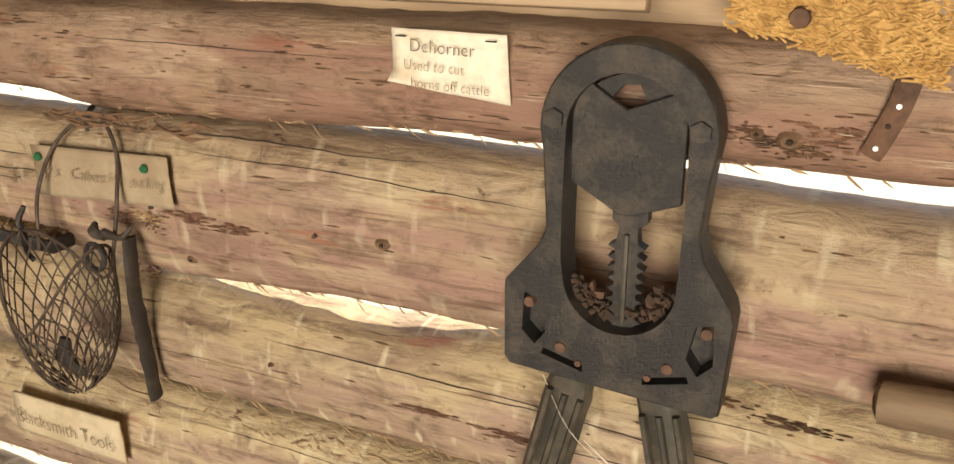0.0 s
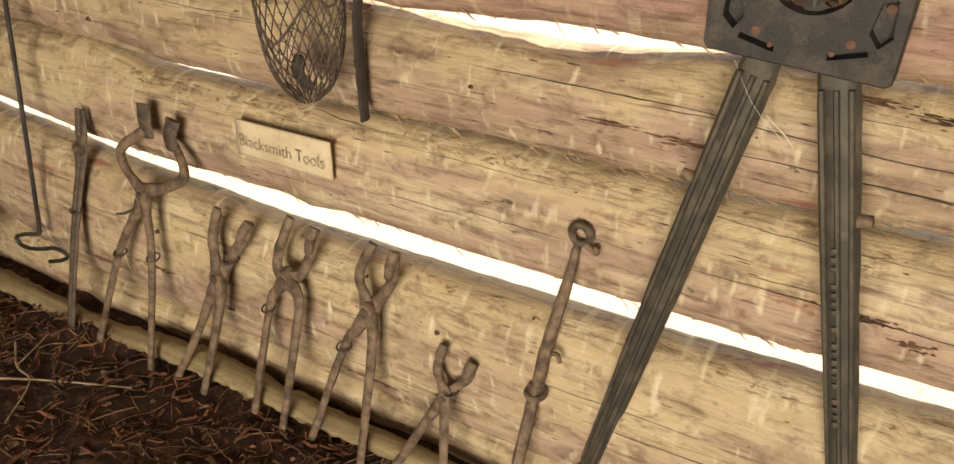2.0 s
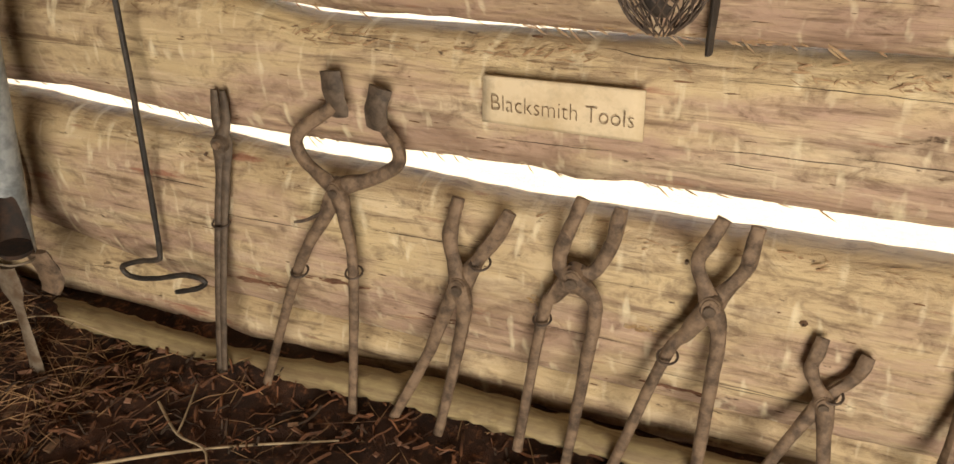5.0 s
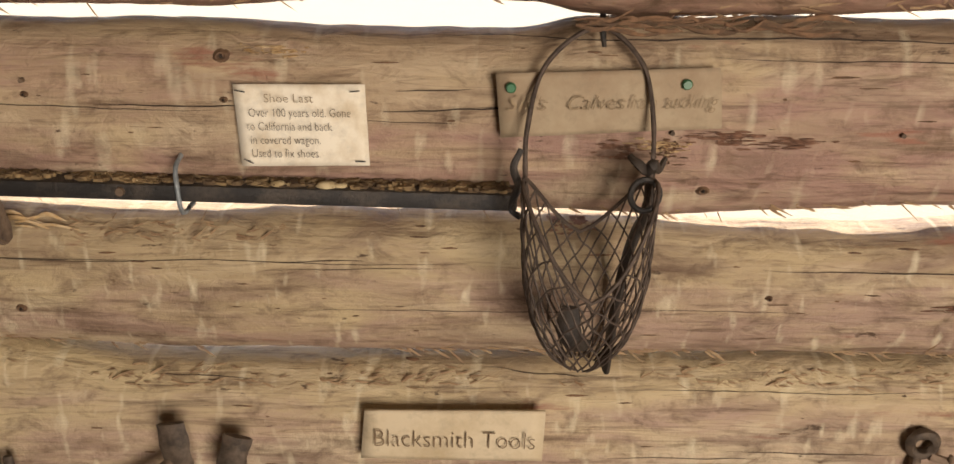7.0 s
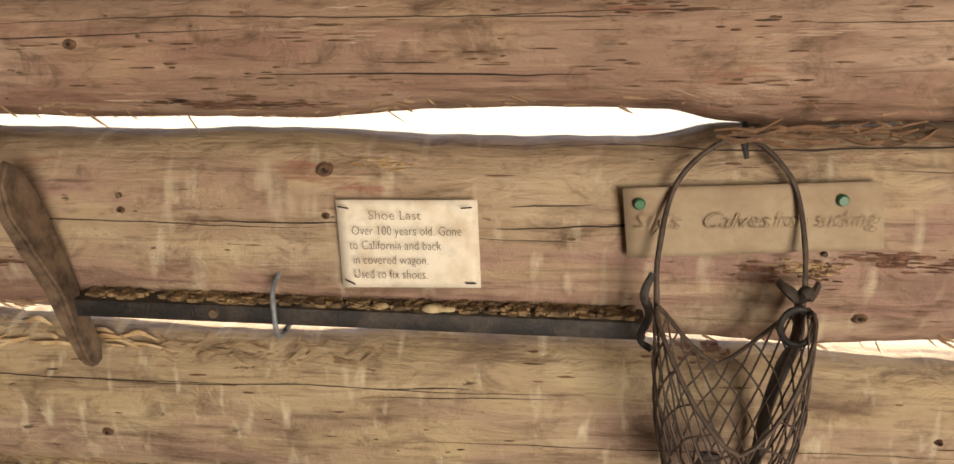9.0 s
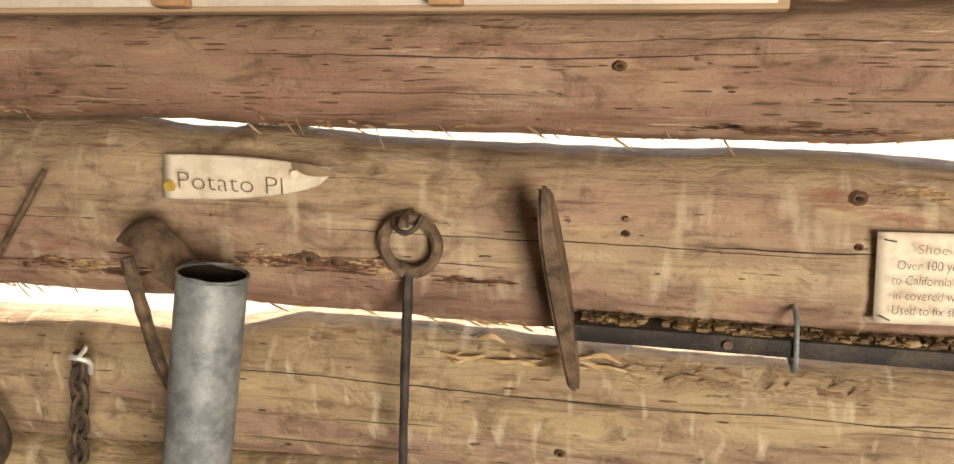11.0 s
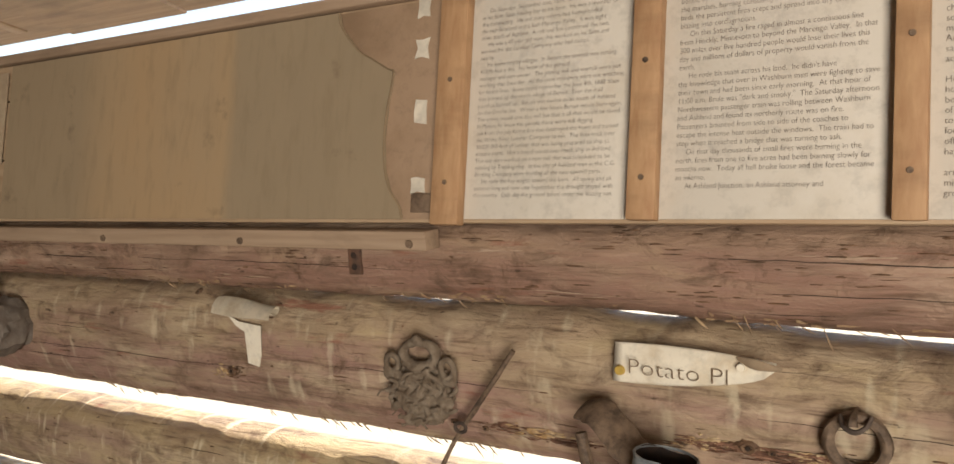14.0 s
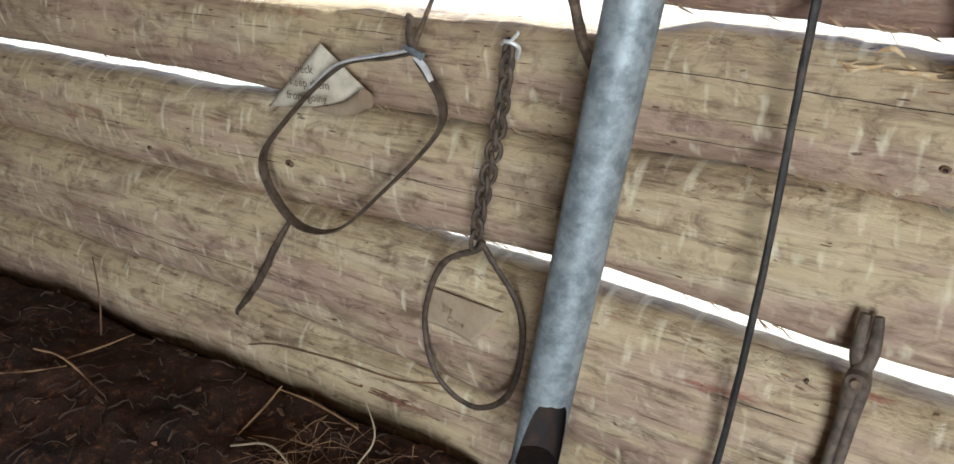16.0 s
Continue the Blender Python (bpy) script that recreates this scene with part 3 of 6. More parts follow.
# closed flat tongs
a = thing("tongs", (-0.181, -0.109, 0.0), "long closed rusty iron tongs standing upright against the logs", "tongs", TONG_GROUP)
for sx in (-1, 1):
    bar("arm", [(-0.1490 + 0.0075 * sx, 0.010, 0.464, 0.0058), (-0.1490 + 0.0085 * sx, 0.006, 0.440, 0.0075), (-0.1495 + 0.0075 * sx, 0.000, 0.412, 0.0088), (-0.1500 - 0.0030 * sx, -0.006 - 0.003 * sx, 0.385, 0.0120), (-0.1530 - 0.0055 * sx, -0.020, 0.335, 0.0078),
                (-0.1590 - 0.0060 * sx, -0.042, 0.265, 0.0066), (-0.1700 - 0.0050 * sx, -0.078, 0.13, 0.0060), (-0.1800 - 0.0050 * sx, -0.109, 0.0, 0.0056)], DARKTONG, a, flat=0.6, n=6, rough=0.06)
part("joint_plate", disc(bmesh.new(), (-0.150, -0.014, 0.386), 0.0150, 0.010), DARKTONG, a)
rivet((-0.150, -0.021, 0.387), 0.0068, a, RUSTY)
part("clip", ring(bmesh.new(), (-0.159, -0.044, 0.262), 0.015, 0.011, 0.0018, v=(0, 1, 0.25), count=18, seg=6), WIRE, a)
# tongs with wide bowed jaws
b = tongs("large rusty tongs with wide bowed jaws, reins open, on the earth",
          [(0.062, -0.006, 0.474, 0.009), (0.036, -0.012, 0.455, 0.0095), (0.006, -0.020, 0.432, 0.010), (0.002, -0.024, 0.408, 0.010), (0.024, -0.030, 0.384, 0.010)],
          [(0.124, -0.006, 0.458, 0.009), (0.140, -0.012, 0.442, 0.0095), (0.158, -0.020, 0.424, 0.010), (0.154, -0.024, 0.400, 0.010), (0.118, -0.032, 0.378, 0.010)],
          [(0.042, -0.052, 0.315, 0.0105), (-0.014, -0.072, 0.215, 0.0085), (-0.092, -0.110, 0.0, 0.0075)],
          [(0.080, -0.052, 0.320, 0.0105), (0.090, -0.068, 0.240, 0.0085), (0.075, -0.112, -0.002, 0.0075)],
          (0.066, -0.040, 0.358), 0.011, clips=[((-0.006, -0.070, 0.222), 0.013), ((0.088, -0.067, 0.238), 0.013)])
flatjaw(b, (0.062, -0.004, 0.522), (0.068, -0.008, 0.458), 0.016, 0.35)
flatjaw(b, (0.136, -0.004, 0.506), (0.122, -0.008, 0.446), 0.016, 0.35)
bar("nail", [(0.045, -0.05, 0.325, 0.003), (0.015, -0.055, 0.308, 0.0025), (-0.005, -0.06, 0.303, 0.002)], WIRE, b)
c = tongs("rusty tongs with one crooked open jaw standing on the earth",
          [(0.250, -0.030, 0.368, 0.0085), (0.238, -0.040, 0.318, 0.011), (0.246, -0.050, 0.275, 0.011)],
          [(0.322, -0.032, 0.360, 0.0085), (0.304, -0.040, 0.325, 0.011), (0.276, -0.050, 0.283, 0.010)],
          [(0.234, -0.066, 0.210, 0.0115), (0.200, -0.086, 0.120, 0.0085), (0.142, -0.112, 0.0, 0.0075)],
          [(0.262, -0.066, 0.210, 0.0115), (0.246, -0.086, 0.115, 0.009), (0.222, -0.112, 0.0, 0.0075)],
          (0.254, -0.058, 0.246), 0.012, clips=[((0.283, -0.05, 0.285), 0.014)])
d = tongs("rusty round-jawed tongs half open on the earth",
          [(0.421, -0.028, 0.394, 0.0075), (0.402, -0.040, 0.345, 0.0095), (0.396, -0.046, 0.305, 0.010)],
          [(0.470, -0.028, 0.388, 0.0075), (0.462, -0.038, 0.345, 0.0095), (0.440, -0.046, 0.300, 0.010)],
          [(0.388, -0.056, 0.255, 0.0105), (0.374, -0.064, 0.220, 0.0085), (0.345, -0.110, 0.0, 0.0075)],
          [(0.447, -0.056, 0.262, 0.0105), (0.442, -0.072, 0.185, 0.009), (0.421, -0.110, 0.0, 0.0075)],
          (0.416, -0.050, 0.290), 0.012, clips=[((0.375, -0.064, 0.222), 0.012)])
e = tongs("rusty tongs with round open jaws and spread reins",
          [(0.592, -0.028, 0.396, 0.0075), (0.570, -0.038, 0.345, 0.009), (0.582, -0.044, 0.310, 0.010)],
          [(0.633, -0.028, 0.394, 0.0075), (0.628, -0.038, 0.345, 0.009), (0.606, -0.044, 0.306, 0.010)],
          [(0.566, -0.060, 0.240, 0.0105), (0.542, -0.068, 0.200, 0.0085), (0.482, -0.110, 0.0, 0.0075)],
          [(0.605, -0.058, 0.255, 0.0105), (0.604, -0.072, 0.180, 0.009), (0.598, -0.110, 0.0, 0.0075)],
          (0.592, -0.050, 0.288), 0.0115, clips=[((0.546, -0.068, 0.207), 0.013)])
f = tongs("small short rusty pincers spread open on the earth",
          [(0.724, -0.028, 0.250, 0.0065), (0.718, -0.040, 0.215, 0.0085), (0.730, -0.046, 0.190, 0.0085)],
          [(0.778, -0.030, 0.236, 0.0065), (0.770, -0.040, 0.210, 0.0085), (0.752, -0.046, 0.188, 0.0085)],
          [(0.712, -0.070, 0.122, 0.0085), (0.655, -0.106, 0.002, 0.0075)], [(0.748, -0.070, 0.122, 0.0085), (0.765, -0.106, 0.0, 0.0075)],
          (0.740, -0.052, 0.172), 0.0095, clips=[((0.748, -0.052, 0.185), 0.012)])

# flattened bits at the mouths
for ob, tips in ((c, (((0.251, -0.034, 0.374), (0.243, -0.044, 0.325)), ((0.324, -0.036, 0.366), (0.304, -0.044, 0.330)))), (d, (((0.422, -0.032, 0.402), (0.405, -0.044, 0.348)), ((0.471, -0.032, 0.396), (0.463, -0.042, 0.350)))),
                 (e, (((0.594, -0.032, 0.404), (0.574, -0.042, 0.355)), ((0.634, -0.032, 0.400), (0.627, -0.042, 0.352)))), (f, (((0.725, -0.032, 0.256), (0.719, -0.042, 0.222)), ((0.779, -0.034, 0.242), (0.770, -0.042, 0.215))))):
    for p_, q_ in tips:
        flatjaw(ob, p_, q_, 0.0088, 0.62, "jaw_bit")

# long bar with an eye, a collar and a flat foot
rod = thing("poker", (0.884, -0.100, 0.0), "long rusty iron bar with a hooked eye and collar", "poker", TONG_GROUP)
bar("shaft", [(0.920, 0.021, 0.474, 0.006), (0.914, 0.002, 0.409, 0.0085), (0.901, -0.020, 0.320, 0.0095), (0.892, -0.042, 0.229, 0.010), (0.885, -0.069, 0.132, 0.010), (0.878, -0.097, 0.026, 0.010), (0.872, -0.104, 0.000, 0.013)], RUSTY, rod, rough=0.4)
part("eye", ring(bmesh.new(), (0.924, 0.020, 0.491), 0.0145, 0.0145, 0.006, rough=0.3), DARKTONG, rod)
bar("hook", [(0.934, 0.018, 0.477, 0.0060), (0.953, 0.011, 0.474, 0.0045), (0.951, 0.006, 0.486, 0.002)], RUSTY, rod)
part("collar", ring(bmesh.new(), (0.893, -0.039, 0.236), 0.014, 0.014, 0.005, v=(0, 1, 0.2), count=18), RUSTY, rod)
bar("spur", [(0.900, -0.023, 0.303, 0.004), (0.920, -0.029, 0.311, 0.004), (0.927, -0.033, 0.301, 0.003)], RUSTY, rod)
bar("foot", [(0.883, -0.099, 0.010, 0.010), (0.855, -0.115, 0.003, 0.014), (0.825, -0.130, 0.000, 0.012)], RUSTY, rod, flat=0.4, side=(0, 0, 1))


# ---- the dehorner hanging on the wall ----
def inside(poly, c, an):
    """How far the ray from c at an angle goes to the edge of a closed outline."""
    d = Vector((math.cos(an), math.sin(an)))
    best = None
    for i in range(len(poly)):
        p, q = Vector(poly[i]) - Vector(c), Vector(poly[(i + 1) % len(poly)]) - Vector(c)
        s = q - p
        den = d.x * s.y - d.y * s.x
        if abs(den) < 1e-9:
            continue
        t = (p.x * s.y - p.y * s.x) / den
        u = (p.x * d.y - p.y * d.x) / den
        if t > 0 and -1e-6 <= u <= 1 + 1e-6 and (best is None or t > best):
            best = t
    return Vector(c) + d * best


def arc(cx, cz, r, a0, a1, n):
    return [(cx + r * math.cos(radians(a0 + (a1 - a0) * i / n)), cz + r * math.sin(radians(a0 + (a1 - a0) * i / n))) for i in range(n + 1)]


def frame_plate(bm, outer, inner, c, y0, y1, n=140, bevel=0.002):
    """A flat plate with one opening, between two depths, its outer rim eased."""
    angles = sorted({round(2 * math.pi * i / n, 5) for i in range(n)} | {round(math.atan2(p[1] - c[1], p[0] - c[0]) % (2 * math.pi), 5) for p in outer + inner})
    rows = []
    for an in angles:
        o, i = inside(outer, c, an), inside(inner, c, an)
        k = (o - i).normalized() * bevel
        rows.append([bm.verts.new((p.x, y, p.y)) for p, y in ((i, y0), (i + k, y1), (o - k, y1), (o, y1 + bevel), (o, y0))])
    for j in range(len(rows)):
        a, b = rows[j], rows[(j + 1) % len(rows)]
        for k in range(5):
            bm.faces.new((a[k], b[k], b[(k + 1) % 5], a[(k + 1) % 5]))
    bmesh.ops.recalc_face_normals(bm, faces=bm.faces)
    return bm


def prism(bm, outline, y0, y1, bevel=0.0):
    """An upright plate of any outline (x, z) between two depths."""
    top = [bm.verts.new((x, y1, z)) for x, z in outline]
    low = [bm.verts.new((x, y0, z)) for x, z in outline]
    bm.faces.new(top)
    bm.faces.new(low[::-1])
    for i in range(len(outline)):
        j = (i + 1) % len(outline)
        bm.faces.new((top[i], low[i], low[j], top[j]))
    bmesh.ops.recalc_face_normals(bm, faces=bm.faces)
    if bevel:
        bmesh.ops.bevel(bm, geom=list(bm.edges), offset=bevel, segments=1, affect="EDGES")
    return bm


def carve(ob, cutters):
    """Cuts closed shapes out of a mesh and drops the shapes."""
    for cb in cutters:
        me = bpy.data.meshes.new("cutter")
        cb.to_mesh(me)
        cb.free()
        cut = new("cutter", me)
        if ob.parent is not None:
            cut.location = -Vector(root_of(ob).location)
            cut.parent = None
            me.transform(Matrix.Translation(cut.location))
            cut.location = (0, 0, 0)
        keep_parent, ob.parent = ob.parent, None
        mod = ob.modifiers.new("cut", "BOOLEAN")
        mod.operation, mod.object, mod.solver = "DIFFERENCE", cut, "EXACT"
        bpy.context.view_layer.update()
        got = bpy.data.meshes.new_from_object(ob.evaluated_get(bpy.context.evaluated_depsgraph_get()))
        ob.modifiers.clear()
        ob.data = got
        ob.parent = keep_parent
        bpy.data.objects.remove(cut)
        bpy.data.meshes.remove(me)


X0 = 1.186
YF = -0.072
deh = thing("dehorner", (X0, -0.05, 0.10), "black cast-iron cattle dehorner with long spread handles hung on logs", "dehorner")
arch = arc(X0 + 0.001, 1.030, 0.070, 0, 180, 20)
outer = arch + [(X0 - 0.066, 1.01), (X0 - 0.062, 0.945), (X0 - 0.068, 0.93), (X0 - 0.098, 0.893), (X0 - 0.099, 0.885), (X0 - 0.099, 0.818), (X0 - 0.094, 0.811), (X0 + 0.084, 0.799), (X0 + 0.090, 0.803),
                (X0 + 0.095, 0.886), (X0 + 0.092, 0.898), (X0 + 0.068, 0.935), (X0 + 0.063, 0.955), (X0 + 0.067, 1.0)]
inner = arc(X0 + 0.001, 1.028, 0.047, 0, 180, 18) + [(X0 - 0.047, 0.92)] + arc(X0 + 0.001, 0.908, 0.046, 180, 360, 18)[1:-1] + [(X0 + 0.047, 0.92)]
body = part("head_frame", frame_plate(bmesh.new(), outer, inner, (X0, 0.965), -0.040, YF), IRON, deh, angle=25)
slots = []
for s in (-1, 1):
    cb = bmesh.new()
    prism(cb, [(X0 + s * 0.080, 0.884), (X0 + s * 0.066, 0.880), (X0 + s * 0.060, 0.850), (X0 + s * 0.070, 0.836), (X0 + s * 0.082, 0.848)], -0.09, -0.052)
    slots.append(cb)
    cb = bmesh.new()
    prism(cb, [(X0 + s * 0.064, 0.828), (X0 + s * 0.026, 0.818), (X0 + s * 0.026, 0.825), (X0 + s * 0.062, 0.834)], -0.09, -0.052)
    slots.append(cb)
carve(body, slots)
blade_out = [(X0 - 0.045, 1.040), (X0 - 0.037, 1.070), (X0 - 0.016, 1.056), (X0 - 0.002, 1.047), (X0 + 0.012, 1.053), (X0 + 0.039, 1.064), (X0 + 0.045, 1.045), (X0 + 0.045, 0.976), (X0 + 0.006, 0.962), (X0 - 0.004, 0.962), (X0 - 0.045, 0.986)]
part("blade", prism(bmesh.new(), blade_out, -0.0565, -0.063, 0.0008), IRON, deh, "pitted dark sliding blade")
upper = arc(X0 + 0.001, 1.028, 0.046, 20, 160, 12) + [(X0 - 0.034, 1.056), (X0 - 0.018, 1.052), (X0 - 0.007, 1.065), (X0 + 0.006, 1.066), (X0 + 0.014, 1.050), (X0 + 0.036, 1.052)]
part("fixed_blade", prism(bmesh.new(), upper, -0.046, -0.0562), IRON, deh)
rack = [(X0 - 0.010, 0.967), (X0 - 0.010, 0.956), (X0 - 0.004, 0.950)]
for k in range(8):
    z = 0.936 - k * 0.0095
    rack += [(X0 - 0.0065, z), (X0 - 0.0125, z - 0.003), (X0 - 0.0065, z - 0.006)]
rack += [(X0 - 0.006, 0.858), (X0 + 0.012, 0.858)]
for k in range(7, -1, -1):
    z = 0.936 - k * 0.0095
    rack += [(X0 + 0.0125, z - 0.006), (X0 + 0.0185, z - 0.003), (X0 + 0.0125, z)]
rack += [(X0 + 0.011, 0.950), (X0 + 0.019, 0.956), (X0 + 0.019, 0.967)]
part("toothed_rack", prism(bmesh.new(), rack, -0.046, -0.058), IRON, deh)
bm = bmesh.new()
box(bm, (X0 + 0.001, -0.062, 0.866), (X0 + 0.005, -0.056, 0.945), 0.0008)
part("rack_rib", bm, HANDLE, deh)
for s in (-1, 1):
    gear = []
    for k in range(40):
        an = 2 * math.pi * k / 40
        r = 0.043 if k % 2 else 0.036
        gear.append((X0 + 0.002 + s * 0.048 + r * math.cos(an), 0.856 + r * math.sin(an)))
    part("gear_sector", prism(bmesh.new(), gear, -0.044, -0.051), RUST, deh, "rust-caked toothed gear sector")
    for dx, z in ((0.075, 0.876), (0.046, 0.838), (0.030, 0.826)):
        rivet((X0 + s * dx, YF + 0.001, z), 0.0055 if z > 0.83 else 0.0035, deh, RUST)
    part("hex_bolt", disc(bmesh.new(), (X0 + s * 0.057, YF - 0.001, 1.038), 0.009, 0.005, seg=6, top=0.0085), IRON, deh)
crumb = random.Random(8)
bm = bmesh.new()
for k in range(110):
    an = radians(crumb.uniform(195, 345))
    rr_ = 0.046 - abs(crumb.gauss(0, 0.006))
    c = Vector((X0 + 0.001 + rr_ * math.cos(an), crumb.uniform(-0.062, -0.050), 0.910 + rr_ * math.sin(an)))
    w_ = crumb.uniform(0.0008, 0.0030)
    box(bm, c - Vector((w_, w_, w_)), c + Vector((w_, w_, w_ * crumb.uniform(0.5, 1.6))), turn=Matrix.Rotation(crumb.uniform(0, 3), 4, "Y"), wob=0.0010)
tagged(part("rust_debris", bm, LITTER, deh, "rust crumbs and dry leaves caught in the frame", smooth=False), kind="stuff")
for s, low in ((-1, (0.975, -0.012, 0.100)), (1, (1.362, -0.03, 0.09))):
    up = Vector((X0 + s * 0.037, -0.056, 0.81))
    dn = Vector(low)
    ax = (dn - up).normalized()
    w = Vector((ax.z, 0, -ax.x)).normalized()
    hb = bmesh.new()
    line = [up.lerp(dn, t) for t in (0, 0.06, 0.3, 0.6, 0.85, 1.0)]
    sweep(hb, [(*p, r) for p, r in zip(line, (0.020, 0.022, 0.0215, 0.020, 0.0165, 0.014))], seg=8, n=4, flat=0.55, rough=0.08)
    hd = part("handle", hb, HANDLE, deh, "grey cast handle with raised ribs")
    for off in (-0.0145, 0.0, 0.0145):
        rb = bmesh.new()
        q = [(*(p + w * off * k + Vector((0, -0.0115 * k, 0))), 0.0035 * k) for p, k in zip([up.lerp(dn, t) for t in (0.03, 0.3, 0.6, 0.97)], (1, 1, 0.95, 0.8))]
        sweep(rb, q, seg=6, n=5)
        part("rib", rb, HANDLE, hd)
    mid = up.lerp(dn, 0.235)
    sb = bmesh.new()
    disc(sb, mid - w * s * 0.026, 0.008, 0.016, normal=tuple(-w * s))
    part("stop_peg", sb, RUSTY, hd)
    if s < 0:
        lb = bmesh.new()
        ring(lb, dn + ax * 0.012, 0.013, 0.020, 0.0045, u=tuple(w), v=tuple(ax), count=22)
        part("end_loop", lb, HANDLE, hd)
    else:
        for k in range(22):
            if k in (3, 8, 10, 17):
                continue
            p = up.lerp(dn, 0.28 + 0.0155 * k) + Vector((0, -0.0135, 0)) + w * 0.004
            gb = bmesh.new()
            box(gb, p - Vector((0.0035, 0.0012, 0.0032)), p + Vector((0.0035, 0.0012, 0.0032)), 0.0006)
            part("raised_letter_bar", gb, HANDLE, hd)

# ---- cards and notes ----
def card(name, corners, label, material=None, bulge=0.0, thick=0.0006, category="card", curl=None, n=12):
    """A paper card through four corners (top left, top right, bottom right, bottom left), a little buckled."""
    tl, tr, br, bl = (Vector(q) for q in corners)
    bm = bmesh.new()
    grid = []
    for j in range(n + 1):
        rowv = []
        for i in range(n + 1):
            u, v = i / n, j / n
            p = tl.lerp(tr, u).lerp(bl.lerp(br, u), v)
            p += Vector((0, -bulge * math.sin(math.pi * u) * math.sin(math.pi * v), 0))
            p.y += 0.0012 * noise.noise(Vector((u * 3 + tl.x * 9, v * 3, tl.z * 7)))
            if curl:
                p += curl(u, v)
            rowv.append(bm.verts.new(p))
        grid.append(rowv)
    for j in range(n):
        for i in range(n):
            bm.faces.new((grid[j][i], grid[j + 1][i], grid[j + 1][i + 1], grid[j][i + 1]))
    bmesh.ops.recalc_face_normals(bm, faces=bm.faces)
    ob = thing(name, tuple(bl.lerp(br, 0.5)), label, category)
    got = part("paper", bm, material or PAPER, ob)
    mod = got.modifiers.new("thickness", "SOLIDIFY")
    mod.thickness, mod.offset = thick, 0.0
    return ob


def on_wall(x, z, y, lean=0.0, slope=0.0):
    """Lays lettering upright on the wall at a place; lean: degrees counter-clockwise."""
    return Matrix.Translation((x, y, z)) @ Matrix.Rotation(radians(90), 4, "X") @ Matrix.Rotation(radians(lean), 4, "Z")


def staple(ob, x, z, y, lean=0):
    bm = bmesh.new()
    d = Vector((math.cos(radians(lean)), 0, math.sin(radians(lean)))) * 0.005
    c = Vector((x, y, z))
    sweep(bm, [(*(c - d), 0.0007), (*c, 0.0007), (*(c + d), 0.0007)], seg=6, n=2)
    part("staple", bm, IRON, ob)


sign = card("sign_card", [(0.279, 0.012, 0.533), (0.485, 0.012, 0.535), (0.483, 0.014, 0.466), (0.272, 0.014, 0.467)], "hand-lettered yellowed card naming the blacksmith tools", SIGNCARD, bulge=0.004, thick=0.0045)
words("Blacksmith Tools", 0.033, SIGNINK, sign, on_wall(0.287, 0.489, 0.0045, -0.5), shear=0.03, bold=-0.018, fit=0.184)
last = card("index_card", [(0.164, 0.010, 0.906), (0.294, 0.010, 0.907), (0.297, 0.004, 0.826), (0.168, 0.004, 0.824)], "yellowed stapled index card with pencil writing", bulge=0.003)
words("     Shoe Last", 0.0125, INK_FADED, last, on_wall(0.178, 0.890, 0.001, 0.3), bold=-0.012)
words("   Over 100 years old. Gone\n  to California and back\n   in covered wagon.\n   Used to fix shoes.", 0.0125, INK, last, on_wall(0.172, 0.876, -0.001, 0.3), spacing=1.1, bold=-0.014, fit=0.103)
for x, z, le in ((0.173, 0.901, -10), (0.285, 0.902, 5), (0.176, 0.830, -25), (0.288, 0.831, 0)):
    staple(last, x, z, 0.001, le)
dcard = card("index_card", [(0.958, -0.022, 1.092), (1.068, -0.022, 1.091), (1.071, -0.020, 1.031), (0.956, -0.020, 1.043)], "stained torn index card stapled above the gap", bulge=0.003,
             curl=lambda u, v: Vector((0, -0.012 * max(0, v - 0.75) * max(0, 0.6 - u) * 6, 0.02 * max(0, v - 0.7) * max(0, 0.5 - u))))
words("Dehorner", 0.0165, INK, dcard, on_wall(0.978, 1.0735, -0.029, -1.5), bold=-0.014, fit=0.062)
words("Used to cut\n  horns off cattle", 0.0135, INK_FADED, dcard, on_wall(0.972, 1.0575, -0.0295, -1.5), spacing=1.15, bold=-0.014, fit=0.082)
for x, z in ((0.970, 1.086), (1.056, 1.086)):
    staple(dcard, x, z, -0.028)
ccard = card("paper_strip", [(0.422, 0.010, 0.919), (0.640, 0.010, 0.927), (0.646, 0.006, 0.868), (0.428, 0.006, 0.856)], "browned paper strip with faded script behind the wire basket", PAPER_OLD, bulge=0.003)
for text, x, w in (("Sly's", 0.432, 0.040), ("Calves", 0.490, 0.056), ("from", 0.552, 0.026), ("sucking", 0.586, 0.052)):
    words(text, 0.0205, INK_FADED, ccard, on_wall(x, 0.884 + (x - 0.43) * 0.026, 0.0, 1.5), shear=0.35, bold=-0.012, fit=w)
for x, z in ((0.437, 0.906), (0.608, 0.911)):
    part("pin", disc(bmesh.new(), (x, 0.004, z), 0.0055, 0.003, top=0.004), GREEN, ccard, "round green pin")
